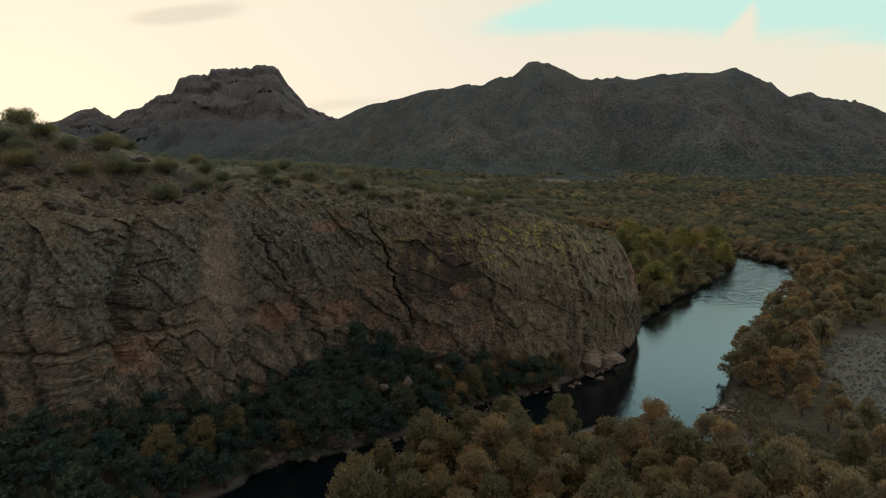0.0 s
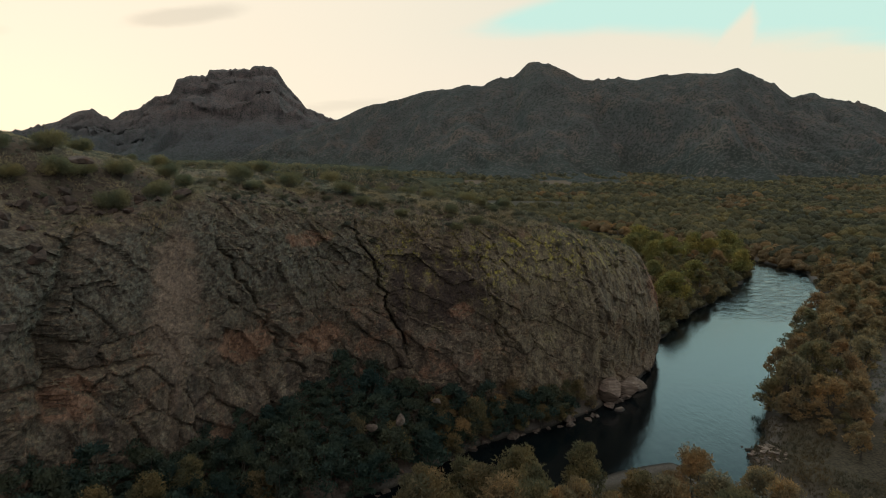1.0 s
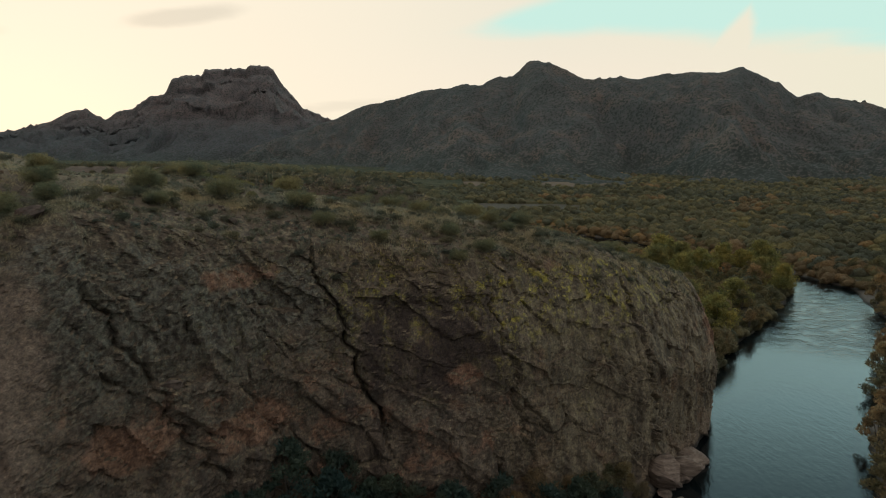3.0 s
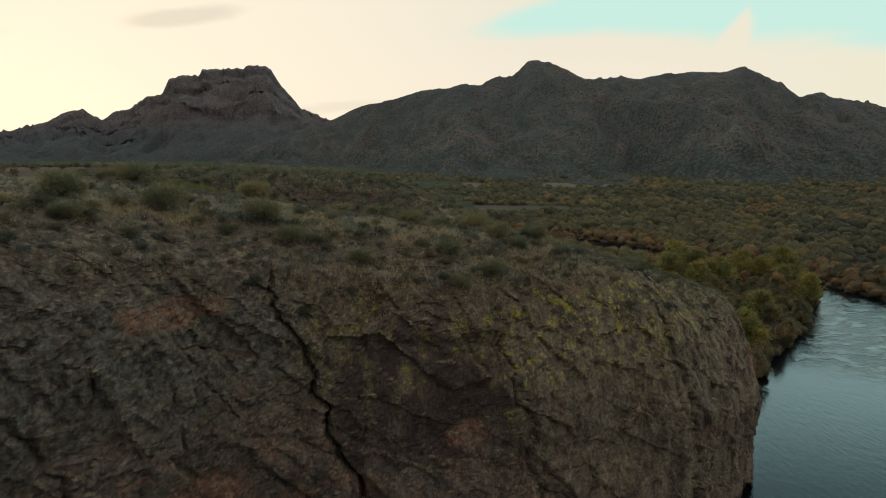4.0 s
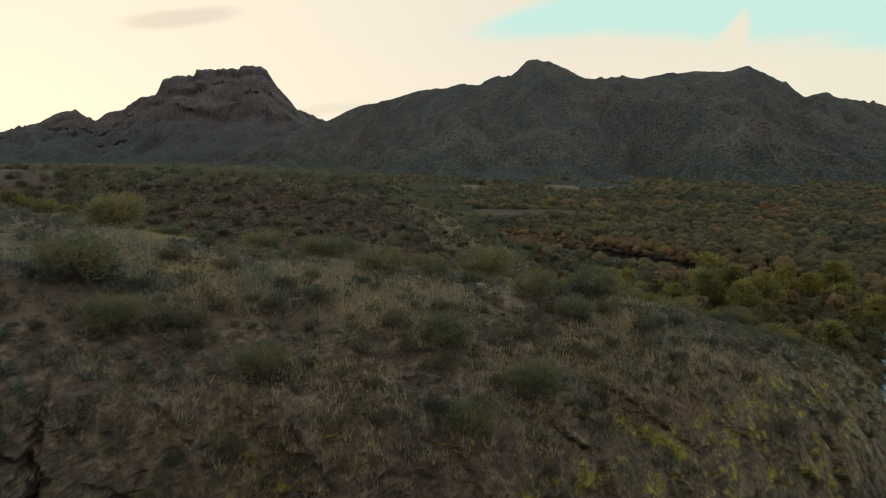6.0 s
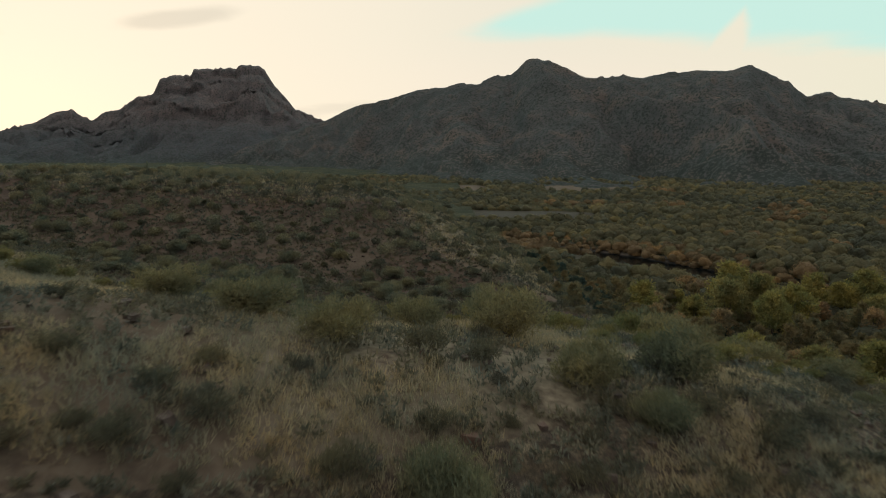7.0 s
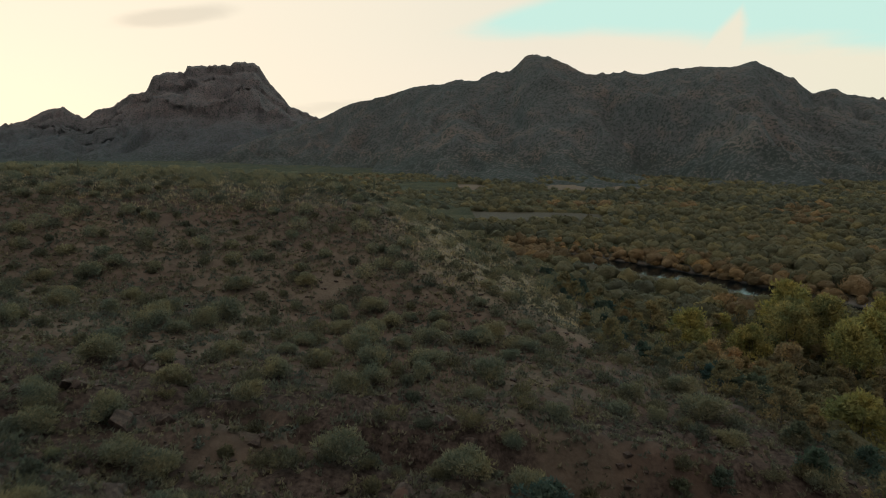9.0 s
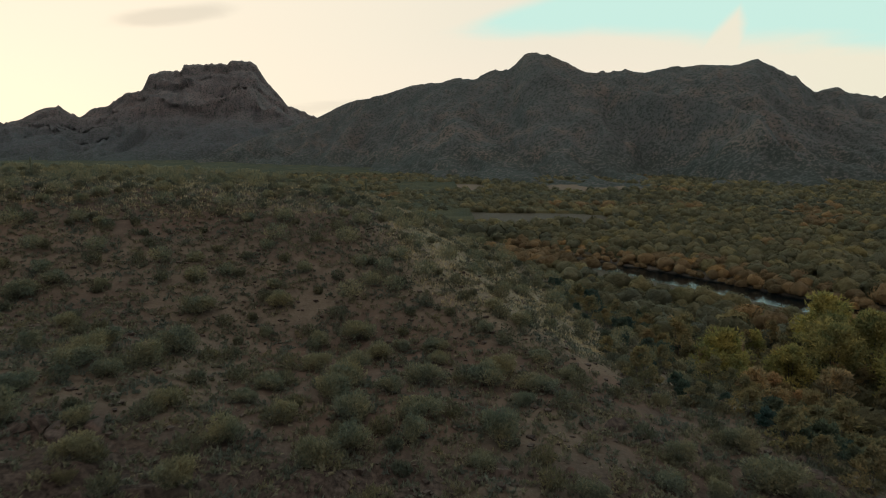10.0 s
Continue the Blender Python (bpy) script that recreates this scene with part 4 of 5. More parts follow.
def make_saguaro(seed, height, arms, label):
    """A ribbed column with upturned arms."""
    rng = np.random.default_rng(seed)
    base = tagged(new("saguaro_cactus"), label, "cactus")

    def column(points, r, ribs=12):
        pts = [Vector(p) for p in points]
        verts, faces, n = [], [], ribs * 2
        rings = len(pts)
        for i, p in enumerate(pts):
            t = (pts[min(i + 1, rings - 1)] - pts[max(i - 1, 0)]).normalized()
            a = Vector((0, 1, 0)).cross(t)
            a = a.normalized() if a.length > 0.1 else Vector((1, 0, 0))
            b = t.cross(a)
            k = i / (rings - 1)
            rr = r * (1 - max(0, (k - 0.86) / 0.14) ** 2 * 0.85) * (0.82 + 0.18 * min(1, k * 3))
            for s in range(n):
                w = 2 * math.pi * s / n
                q = rr * (1.0 if s % 2 else 0.84)
                verts.append(tuple(p + (a * math.cos(w) + b * math.sin(w)) * q))
        for i in range(rings - 1):
            for s in range(n):
                q = (s + 1) % n
                faces.append((i * n + s, i * n + q, (i + 1) * n + q, (i + 1) * n + s))
        return np.array(verts), np.array(faces)

    r = 0.036 * height + 0.06
    part("column", column([(0, 0, -0.4 + (height + 0.4) * i / 13) for i in range(14)], r), M_CACTUS, base)
    for k in range(arms):
        w = 2 * math.pi * k / max(arms, 1) + rng.uniform(-0.4, 0.4)
        z0, reach, top = height * rng.uniform(0.35, 0.5), r * rng.uniform(2.6, 3.6), height * rng.uniform(0.72, 0.98)
        dx, dy = math.cos(w), math.sin(w)
        pts = [(dx * r * 0.5, dy * r * 0.5, z0), (dx * reach * 0.6, dy * reach * 0.6, z0 + 0.02), (dx * reach * 0.93, dy * reach * 0.93, z0 + r * 0.8)]
        pts += [(dx * reach, dy * reach, z0 + r * 1.8 + (top - z0 - r * 1.8) * i / 6) for i in range(7)]
        part("arm", column(pts, r * 0.72, 10), M_CACTUS, base)
    return base


def make_rock(name, seed, size, label, material, slabby=0.6, category="boulder", fine=4):
    """An angular boulder: a ball cut by chance planes, then roughened."""
    rng = np.random.default_rng(seed)
    bm = bmesh.new()
    bmesh.ops.create_icosphere(bm, subdivisions=fine, radius=1.0)
    planes = [(Vector(rng.normal(size=3)).normalized(), rng.uniform(0.42, 0.78)) for _ in range(20)]
    for v in bm.verts:
        for n, d in planes:
            over = v.co.dot(n) - d
            if over > 0:
                v.co -= n * over
        v.co *= 1 + 0.06 * noise.noise(v.co * 3.0 + Vector((seed, 0, 0))) + 0.03 * noise.noise(v.co * 9.0)
        v.co = Vector((v.co.x * size[0], v.co.y * size[1], v.co.z * size[2] * slabby / 0.6))
    me = bpy.data.meshes.new(name)
    bm.to_mesh(me)
    bm.free()
    me.materials.append(material)
    return tagged(new(name, me), label, category)


def make_cactus_material():
    k = Nodes("cactus_skin", 0.7, 0.3)
    return k.done(k.ramp(k.noise(3.0, 4), (0.3, (0.075, 0.085, 0.05)), (0.7, (0.14, 0.145, 0.085))), k.noise(20.0, 3), 0.4, 0.02)


def make_rock_material():
    k = Nodes("boulder_rock", 0.9, 0.2)
    g = k.noise(1.3, 7, 0.62)
    col = k.ramp(g, (0.3, (0.055, 0.042, 0.034)), (0.5, (0.125, 0.095, 0.075)), (0.72, (0.22, 0.17, 0.135)))
    col = k.mix(k.band(k.noise(0.5, 5), 0.55, 0.68), col, (0.17, 0.105, 0.075))
    return k.done(col, k.math("ADD", g, k.math("MULTIPLY", k.noise(6.0, 4), 0.3)), 0.8, 0.2)


def make_pale_material():
    k = Nodes("pale_ledge_rock", 0.85, 0.25)
    g = k.noise(1.0, 7, 0.62, k.scaled(0.5, 0.5, 3.2, (6, 10, 0)))
    col = k.ramp(g, (0.32, (0.085, 0.062, 0.047)), (0.5, (0.20, 0.150, 0.115)), (0.7, (0.32, 0.25, 0.19)))
    col = k.mix(k.band(k.axis(2), 0.5, 0.15), col, (0.05, 0.042, 0.036))
    return k.done(col, k.math("ADD", g, k.math("MULTIPLY", k.noise(5.0, 4), 0.3)), 0.8, 0.25)


def make_crag_material():
    k = Nodes("dark_crag_rock", 0.9, 0.2)
    g = k.noise(1.3, 7, 0.66)
    col = k.ramp(g, (0.32, (0.026, 0.019, 0.015)), (0.5, (0.070, 0.050, 0.039)), (0.7, (0.135, 0.100, 0.079)))
    col = k.mix(k.band(k.noise(0.5, 5), 0.56, 0.68), col, (0.105, 0.062, 0.045))
    return k.done(col, k.math("ADD", g, k.math("MULTIPLY", k.noise(6.0, 4), 0.3)), 0.8, 0.2)


M_CACTUS, M_ROCK, M_CRAG, M_PALE = make_cactus_material(), make_rock_material(), make_crag_material(), make_pale_material()


def scatter(count, box, keep, gap, seed, tries=40):
    """Places in a box, no nearer than gap to each other, where keep(x, y) holds."""
    rng = np.random.default_rng(seed)
    n = count * tries
    x, y = rng.uniform(box[0], box[1], n), rng.uniform(box[2], box[3], n)
    ok = keep(x, y)
    out, cells = [], {}
    for px, py in zip(x[ok], y[ok]):
        c = (int(px // gap), int(py // gap))
        near = [q for i in (-1, 0, 1) for j in (-1, 0, 1) for q in cells.get((c[0] + i, c[1] + j), ())]
        if all((px - a) ** 2 + (py - b) ** 2 > gap * gap for a, b in near):
            cells.setdefault(c, []).append((px, py))
            out.append((px, py))
            if len(out) >= count:
                break
    return np.array(out).reshape(-1, 2)


def height_at(x, y):
    """The land or the cliff's shoulder."""
    return float(surface(np.array([x]), np.array([y]))[0])


def plant(kinds, spots, lo, hi, seed, weights=None, sink=0.1, heights=None):
    """Sets copies of the kinds at the spots; the first use of each takes the kind itself."""
    rng = np.random.default_rng(seed)
    if not len(spots):
        return
    zs = surface(spots[:, 0], spots[:, 1]) if heights is None else heights
    for (x, y), z in zip(spots, zs):
        k = kinds[rng.choice(len(kinds), p=weights)]
        s = rng.uniform(lo, hi)
        m = Matrix.LocRotScale((x, y, z - sink), Euler((rng.uniform(-0.05, 0.05), rng.uniform(-0.05, 0.05), rng.uniform(0, 6.28))), (s * rng.uniform(0.9, 1.15), s * rng.uniform(0.9, 1.15), s * rng.uniform(0.88, 1.12)))
        if not k.get("used"):
            k["used"] = 1
            k.matrix_basis = m
        else:
            copy_thing(k, m)


def west_of_arm(x, y):
    ax = np.interp(y, [0, 75, 95, 108, 115.5, 129, 137], [-36, -32, -25, -15, -3, 16, 33])
    return x < ax


def river_x(y):
    ys, xs = zip(*sorted((p[1], p[0]) for p in RIVER))
    return np.interp(y, ys, xs)


FOREST_DARK = [make_tree("mesquite_tree", 100 + i, 6.5 + i, 4.0 + 0.3 * i, 24, 68, 0.275, L_DARK, "dense dark green mesquite tree at the cliff's foot", "tree", 0.05, "trees below the cliff") for i in range(3)]
FOREST_RUST = [make_tree("tamarisk_tree", 110 + i, 9.0 + 0.8 * i, 4.2 + 0.3 * i, 38, 112, 0.185, L_RUST, "feathery tamarisk tree in rust and orange autumn colour", "tree", 0.08, "trees along the river") for i in range(3)]
FOREST_OLIVE = [make_tree("willow_tree", 120 + i, 8.5 + 0.9 * i, 4.4 + 0.2 * i, 38, 112, 0.185, L_OLIVE, "bushy olive-green riverside willow tree", "tree", 0.08, "trees along the river") for i in range(3)]
BANK_RUST = [make_tree("tamarisk_tree", 130 + i, 8.0 + i, 4.4, 22, 72, 0.29, L_RUST, "rust-coloured tamarisk tree on the far river bank", "tree", 0.06, "trees along the river") for i in range(3)]
BANK_OLIVE = [make_tree("willow_tree", 140 + i, 8.0 + i, 4.6, 22, 72, 0.29, L_OLIVE, "olive-green willow tree on the far river bank", "tree", 0.06, "trees along the river") for i in range(3)]
BANK_DARK = [make_tree("mesquite_tree", 150 + i, 5.5 + i, 4.0, 18, 44, 0.36, L_DARK, "dark green mesquite tree in the gully", "tree", 0.05, "trees in the gully") for i in range(2)]
COTTON = [make_tree("cottonwood_tree", 160 + i, 14.0 + i, 7.0, 34, 150, 0.33, L_GOLD, "tall cottonwood tree with yellowing leaves", "tree", 0.16, "cottonwoods by the gully", 1.35) for i in range(2)]


def low_bank(x, y):
    """Clear of the open near bank above the bend."""
    return (y < 375) | (y > 515) | (x > river_x(y)) | (shore(x, y) > 22)


def dry(x, y, d=1.5):
    return (shore(x, y) > d) & (np.hypot(x - 131, y - 288) > 9) & (np.hypot(x - 167, y - 300) > 9)


# foreground wood between the two arms of the river
spots = scatter(80, (-26, 50, 62, 108), lambda x, y: ~west_of_arm(x, y) & dry(x, y, 1.8) & (x < 49), 4.1, 1)
plant(FOREST_RUST + FOREST_OLIVE, spots, 0.85, 1.2, 2, [0.22, 0.2, 0.18, 0.15, 0.13, 0.12])
spots = scatter(46, (44, 104, 72, 104), lambda x, y: dry(x, y, 1.6) & (gravel_flat(x, y) < 0.3), 4.4, 61)
plant(FOREST_RUST + FOREST_OLIVE, spots, 0.7, 1.05, 62, [0.22, 0.2, 0.18, 0.15, 0.13, 0.12])
# the dark wood on the scree below the cliff
spots = scatter(320, (-74, 34, 60, 147), lambda x, y: west_of_arm(x, y) & dry(x, y, 0.2) & (face_depth(x, y) < -2.6) & (face_depth(x, y) > -50), 2.9, 3)
plant(FOREST_DARK, spots, 0.7, 1.15, 4)
spots = scatter(9, (-45, 30, 60, 145), lambda x, y: west_of_arm(x, y) & dry(x, y, 0.3) & (shore(x, y) < 7) & (face_depth(x, y) < -5), 6.0, 5)
plant(FOREST_OLIVE, spots, 0.6, 0.9, 6)
spots = scatter(60, (0, 40, 116, 158), lambda x, y: west_of_arm(x, y) & dry(x, y, -0.2) & (face_depth(x, y) < -1.5) & (face_depth(x, y) > -24) & (ground(x, y) < 14), 2.7, 18)
plant(FOREST_OLIVE + FOREST_RUST, spots, 0.38, 0.66, 19, [0.15, 0.15, 0.1, 0.2, 0.2, 0.2])
# the far bank: a band of autumn trees, then scattered clumps
spots = scatter(105, (60, 190, 126, 300), lambda x, y: (x > river_x(y)) & dry(x, y, 0.6) & (shore(x, y) < 19) & ((x > 66 + 0.12 * (y - 120)) | (y > 150)) & (y > 140), 4.4, 7)
plant(BANK_RUST + BANK_OLIVE, spots, 0.75, 1.2, 8, [0.24, 0.22, 0.2, 0.12, 0.11, 0.11])
spots = scatter(26, (70, 118, 100, 140), lambda x, y: (x > 70) & (gravel_flat(x, y) < 0.3) & dry(x, y, 9), 5.0, 9)
plant(BANK_RUST + BANK_OLIVE, spots, 0.5, 0.85, 10)
spots = scatter(150, (105, 300, 178, 345), lambda x, y: (x > river_x(y)) & dry(x, y, 14) & (gravel_flat(x, y) < 0.2), 6.0, 12)
plant(BANK_OLIVE + BANK_RUST, spots, 0.65, 1.05, 13, [0.25, 0.25, 0.2, 0.1, 0.1, 0.1])
# the near bank behind the headland
spots = scatter(125, (58, 150, 200, 350), lambda x, y: (x < river_x(y)) & dry(x, y, 0.2) & (face_depth(x, y) < -2) & (ground(x, y) < 9), 4.9, 14)
plant(BANK_OLIVE + BANK_RUST + COTTON[:1], spots, 0.7, 1.15, 15, [0.24, 0.22, 0.2, 0.1, 0.08, 0.08, 0.08])
# the gully's mouth: dark scrub trees and the cottonwoods
spots = scatter(230, (24, 105, 232, 370), lambda x, y: (ground(x, y) < 19) & (x < river_x(y) - 30) & dry(x, y, 10) & low_bank(x, y), 3.5, 16)
plant(BANK_DARK + BANK_OLIVE[:1], spots, 0.5, 0.95, 17, [0.36, 0.30, 0.34])
for x, y, k, s in ((101, 339, 0, 1.2), (92, 322, 1, 1.1), (80, 318, 0, 0.75), (106, 330, 1, 1.15), (97, 306, 1, 1.05), (103, 316, 0, 0.9), (84, 342, 1, 0.6), (112, 352, 0, 0.7)):
    copy_thing(COTTON[k], Matrix.LocRotScale((x, y, height_at(x, y) - 0.1), Euler((0, 0, x)), (s, s, s)))


# ---------------------------------------------------------------- the wide valley wood
def domes(rng, x, y, z, s, nu, nv, lobes):
    """The leafy mass of many crowns: a few uneven domes to each."""
    k = len(x)
    w = rng.uniform(0, 6.28, (k, 1)) + np.arange(lobes) * 2.1
    off = np.where(np.arange(lobes) == 0, 0.0, 0.55) * s[:, None]
    r = s[:, None] * np.where(np.arange(lobes) == 0, 0.72, rng.uniform(0.38, 0.60, (k, lobes)))
    cx, cy = x[:, None] + off * np.cos(w), y[:, None] + off * np.sin(w)
    cz = z[:, None] + s[:, None] * np.where(np.arange(lobes) == 0, 0.42, rng.uniform(0.15, 0.5, (k, lobes)))
    a, b = np.meshgrid(np.arange(nu) * 2 * math.pi / nu, np.linspace(-0.55, 1.45, nv), indexing="ij")
    d = np.stack([np.cos(a) * np.cos(b), np.sin(a) * np.cos(b), np.sin(b)], -1).reshape(1, 1, -1, 3)
    q = np.stack([cx, cy, cz], -1)[:, :, None] + d * r[:, :, None, None] * np.array((1.0, 1.0, 0.80))
    q = q + d * (r[:, :, None, None] * 0.30 * (vnoise(q[..., 0] / 2.4, q[..., 1] / 2.4, q[..., 2] / 2.4, 77) + 0.5 * vnoise(q[..., 0], q[..., 1], q[..., 2], 78))[..., None])
    i = np.arange(nu * nv).reshape(nu, nv)
    j = np.roll(i, -1, 0)
    f = np.concatenate([np.stack([i[:, :-1], j[:, :-1], j[:, 1:]], -1).reshape(-1, 3), np.stack([i[:, :-1], j[:, 1:], i[:, 1:]], -1).reshape(-1, 3)])
    f = (f[None] + (np.arange(k * lobes) * nu * nv)[:, None, None]).reshape(-1, 3)
    return q.reshape(-1, 3), f, lobes * nu * nv


def build_woodland(name, seed, material, spots, label, lo, hi, n, fine, mass=(9, 5, 2)):
    """Trees told apart only as a mass: domes of leaves on the given places."""
    rng = np.random.default_rng(seed)
    x, y = spots.T
    z = ground(x, y)
    s = rng.uniform(lo, hi, len(x)) * (0.9 + 0.3 * vnoise(x / 40, y / 40, 0, seed))
    c = np.stack([x, y, z + s * 0.5], -1)
    d = rng.normal(size=(len(x), n, 3))
    d /= np.linalg.norm(d, axis=-1, keepdims=True)
    d[..., 2] = np.abs(d[..., 2]) * 1.05 - 0.35
    lump = 1 + 0.20 * np.sin(d[..., :1] * 5 + x[:, None, None]) * np.cos(d[..., 1:2] * 4 + y[:, None, None])
    p = c[:, None] + d * lump * s[:, None, None] * np.array((0.95, 0.95, 0.86)) * rng.uniform(0.82, 1.0, (len(x), n, 1))
    p = p.reshape(-1, 3)
    d = d.reshape(-1, 3)
    dv, df, per = domes(rng, x, y, z, s, *mass)
    nrm = d + 0.18 * rng.normal(size=d.shape)
    a = np.cross(nrm, rng.normal(size=d.shape))
    a /= np.linalg.norm(a, axis=1, keepdims=True)
    b = np.cross(nrm, a)
    b /= np.linalg.norm(b, axis=1, keepdims=True)
    w = (np.repeat(s, n) * rng.uniform(0.13, 0.24, len(p)) * fine)[:, None]
    a, b = a * w, b * w
    v = np.stack([p - 0.9 * a + 0.7 * b, p - 0.5 * a - b, p + a + 0.2 * b], 1).reshape(-1, 3)
    tone = rng.uniform(0, 1, len(x))
    ob = mesh_object(name, *joined([(v, np.arange(len(v)).reshape(-1, 3)), (dv, df)]), material)
    float_layer(ob, "tone", np.r_[np.repeat(tone, n * 3), np.repeat(tone, per)])
    return tagged(ob, label, "woodland", kind="stuff")


L_FAR_OLIVE = make_leaf_material("far_olive_leaves", [(0.172, 0.154, 0.088)], 0.2, 0.3, 1.4)
L_FAR_RUST = make_leaf_material("far_rust_leaves", [(0.245, 0.165, 0.088)], 0.2, 0.3, 1.4)
L_FAR_DARK = make_leaf_material("far_dark_leaves", [(0.130, 0.128, 0.085)], 0.2, 0.3, 1.4)


def clearing(x, y):
    return meadow(x, y) + far_field(x, y)


def tinted(x, y, k):
    return fbm(x / 60, y / 60, 0, 3, 300 + k)


far_bank = lambda x, y: np.exp(-((line_distance(x, y, RIVER) - 18) / 16) ** 2)


def make_canopy_material():
    k = Nodes("woodland_undergrowth", 0.9, 0.1)
    tint, fine = k.attr("tone"), k.noise(0.9, 5, 0.7)
    col = k.ramp(tint, (0.1, (0.048, 0.052, 0.030)), (0.4, (0.078, 0.073, 0.038)), (0.6, (0.098, 0.084, 0.042)), (0.75, (0.115, 0.088, 0.042)), (0.92, (0.125, 0.076, 0.036)))
    col = k.mix(1.0, col, k.ramp(fine, (0.3, (0.45, 0.5, 0.5)), (0.7, (1.35, 1.32, 1.2))), "MULTIPLY")
    return k.done(col, fine, 1.0, 1.2)


def wooded(x, y):
    """Where the valley's closed wood stands."""
    east = (x > river_x(y)) | (y > 500) | ((x > 36) & (y > 300))
    open_ = (shore(x, y) > 9) & (clearing(x, y) < 0.4) & (gravel_flat(x, y) < 0.1) & (ground(x, y) < 12 + 0.024 * np.maximum(y - 620, 0))
    return east & open_ & low_bank(x, y) & (y > 200) & ((y > 215) | (x > 130))


def build_canopy():
    xs, ys = spaced(-330, 60, 360, 1000, 1.8, 1.012), spaced(200, 203, 520, 1330, 1.8, 1.007)
    x, y = np.meshgrid(xs, ys, indexing="ij")
    (big_, tone1), (small_, tone2) = lumps(x / 12.0, y / 12.0, 400), lumps(x / 7.5, y / 7.5, 404)
    big_, small_ = big_ ** 0.7, 0.85 * small_ ** 0.7
    h = 0.2 + (6.0 * np.maximum(big_, small_) + 0.8 * fbm(x / 2.2, y / 2.2, 0, 2, 402)) * np.interp(y, [470, 600, 1000], [0.16, 0.26, 0.5])
    tone = np.where(big_ > small_, tone1, tone2) * 0.6 + 0.4 * (0.5 + 0.9 * tinted(x, y, 2))
    ok = wooded(x, y)
    z = ground(x, y) + np.where(ok, h, -1.0)
    f = grid_faces(*x.shape)
    f = f[ok.ravel()[f].any(1)]
    ob = mesh_object("woodland_undergrowth", np.stack([x, y, z], -1).reshape(-1, 3), f, make_canopy_material())
    float_layer(ob, "tone", tone)
    return tagged(ob, "dense low scrub under the valley's mesquite wood", "woodland", kind="stuff")


build_canopy()


def build_scrub_plain():
    """Low scrub over the dry plain before the butte."""
    xs, ys = np.arange(-1900, 40, 9.0), np.r_[np.arange(480, 1300, 7.0), np.arange(1300, 2350, 11.0)]
    x, y = np.meshgrid(xs, ys, indexing="ij")
    head, tone = lumps(x / 24, y / 24, 410)
    z = ground(x, y, False) + 0.3 + 3.2 * head + 1.2 * np.abs(fbm(x / 14, y / 14, 0, 2, 411))
    z = np.where(ground(x, y, False) > 30 + 0.01 * y, -3.0, z)
    ob = mesh_object("desert_scrub", np.stack([x, y, z], -1).reshape(-1, 3), grid_faces(*x.shape), bpy.data.materials["woodland_undergrowth"])
    float_layer(ob, "tone", 0.45 * tone)
    return tagged(ob, "low dark scrub over the dry plain before the butte", "scrub", kind="stuff")


build_scrub_plain()


def wood_places(count, box, keep, gap, seed):
    return scatter(count, box, lambda x, y: keep(x, y) & (np.abs(x - 30) < 0.78 * y + 20) & (ground(x, y, False) < 14 + 0.014 * (y - 300)) & (shore(x, y) > 2.5), gap, seed, 12)


def build_stands(spots, seed, lo, hi, n, where, fine, mass):
    """Sorts the places of a wood into olive, dark and rust stands."""
    rng = np.random.default_rng(seed)
    x, y = spots.T
    t = 0.8 * tinted(x, y, 1) + 0.22 * rng.uniform(-1, 1, len(x))
    r = tinted(x, y, 2) + 0.25 * rng.uniform(-1, 1, len(x))
    kind = np.where(r > 0.52, 2, np.where(t > 0.12, 1, 0))
    for k, (mat, what) in enumerate(((L_FAR_OLIVE, "olive-green mesquite trees"), (L_FAR_DARK, "dark green mesquite stands"), (L_FAR_RUST, "rust-brown autumn stands"))):
        build_woodland("distant_woodland", seed + k, mat, spots[kind == k], what + where, lo, hi, n, fine, mass)


build_stands(wood_places(2600, (60, 460, 205, 580), wooded, 8.0, 30), 30, 4.0, 6.6, 230, " closing the valley floor", 0.42, (10, 5, 2))
build_stands(wood_places(2200, (-250, 720, 570, 880), wooded, 9.0, 35), 35, 4.3, 7.2, 100, " in the middle of the valley floor", 0.55, (8, 4, 2))
build_stands(wood_places(2300, (-250, 980, 870, 1330), wooded, 11.5, 44), 44, 5.6, 8.2, 44, " far across the valley floor", 0.75, (7, 4, 1))
build_woodland("distant_woodland", 40, L_FAR_RUST, wood_places(420, (30, 260, 330, 560), lambda x, y: (far_bank(x, y) > 0.3) & (y < 560) & ((x > river_x(y)) | (y > 470)), 5.2, 40), "rust-orange tamarisk belt along the river", 3.6, 6.0, 420, 0.32, (12, 6, 2))
near_bank = lambda x, y: dry(x, y, 0.0) & (shore(x, y) < 3.2) & (x < river_x(y)) & (face_depth(x, y) < -2)
build_woodland("bank_thicket", 48, L_FAR_OLIVE, scatter(110, (60, 152, 204, 340), near_bank, 3.0, 48, 60), "olive thicket overhanging the near bank", 1.8, 3.4, 300, 0.36, (10, 5, 2))
bank_row = lambda x, y: dry(x, y, 0.2) & (shore(x, y) < 4.5) & ((x > river_x(y)) | (y > 500)) & (y > 296)
build_woodland("bank_thicket", 43, L_FAR_RUST, scatter(260, (40, 200, 296, 560), bank_row, 3.3, 45, 60), "rust-brown thicket leaning over the water's edge", 2.2, 4.4, 300, 0.36, (10, 5, 2))
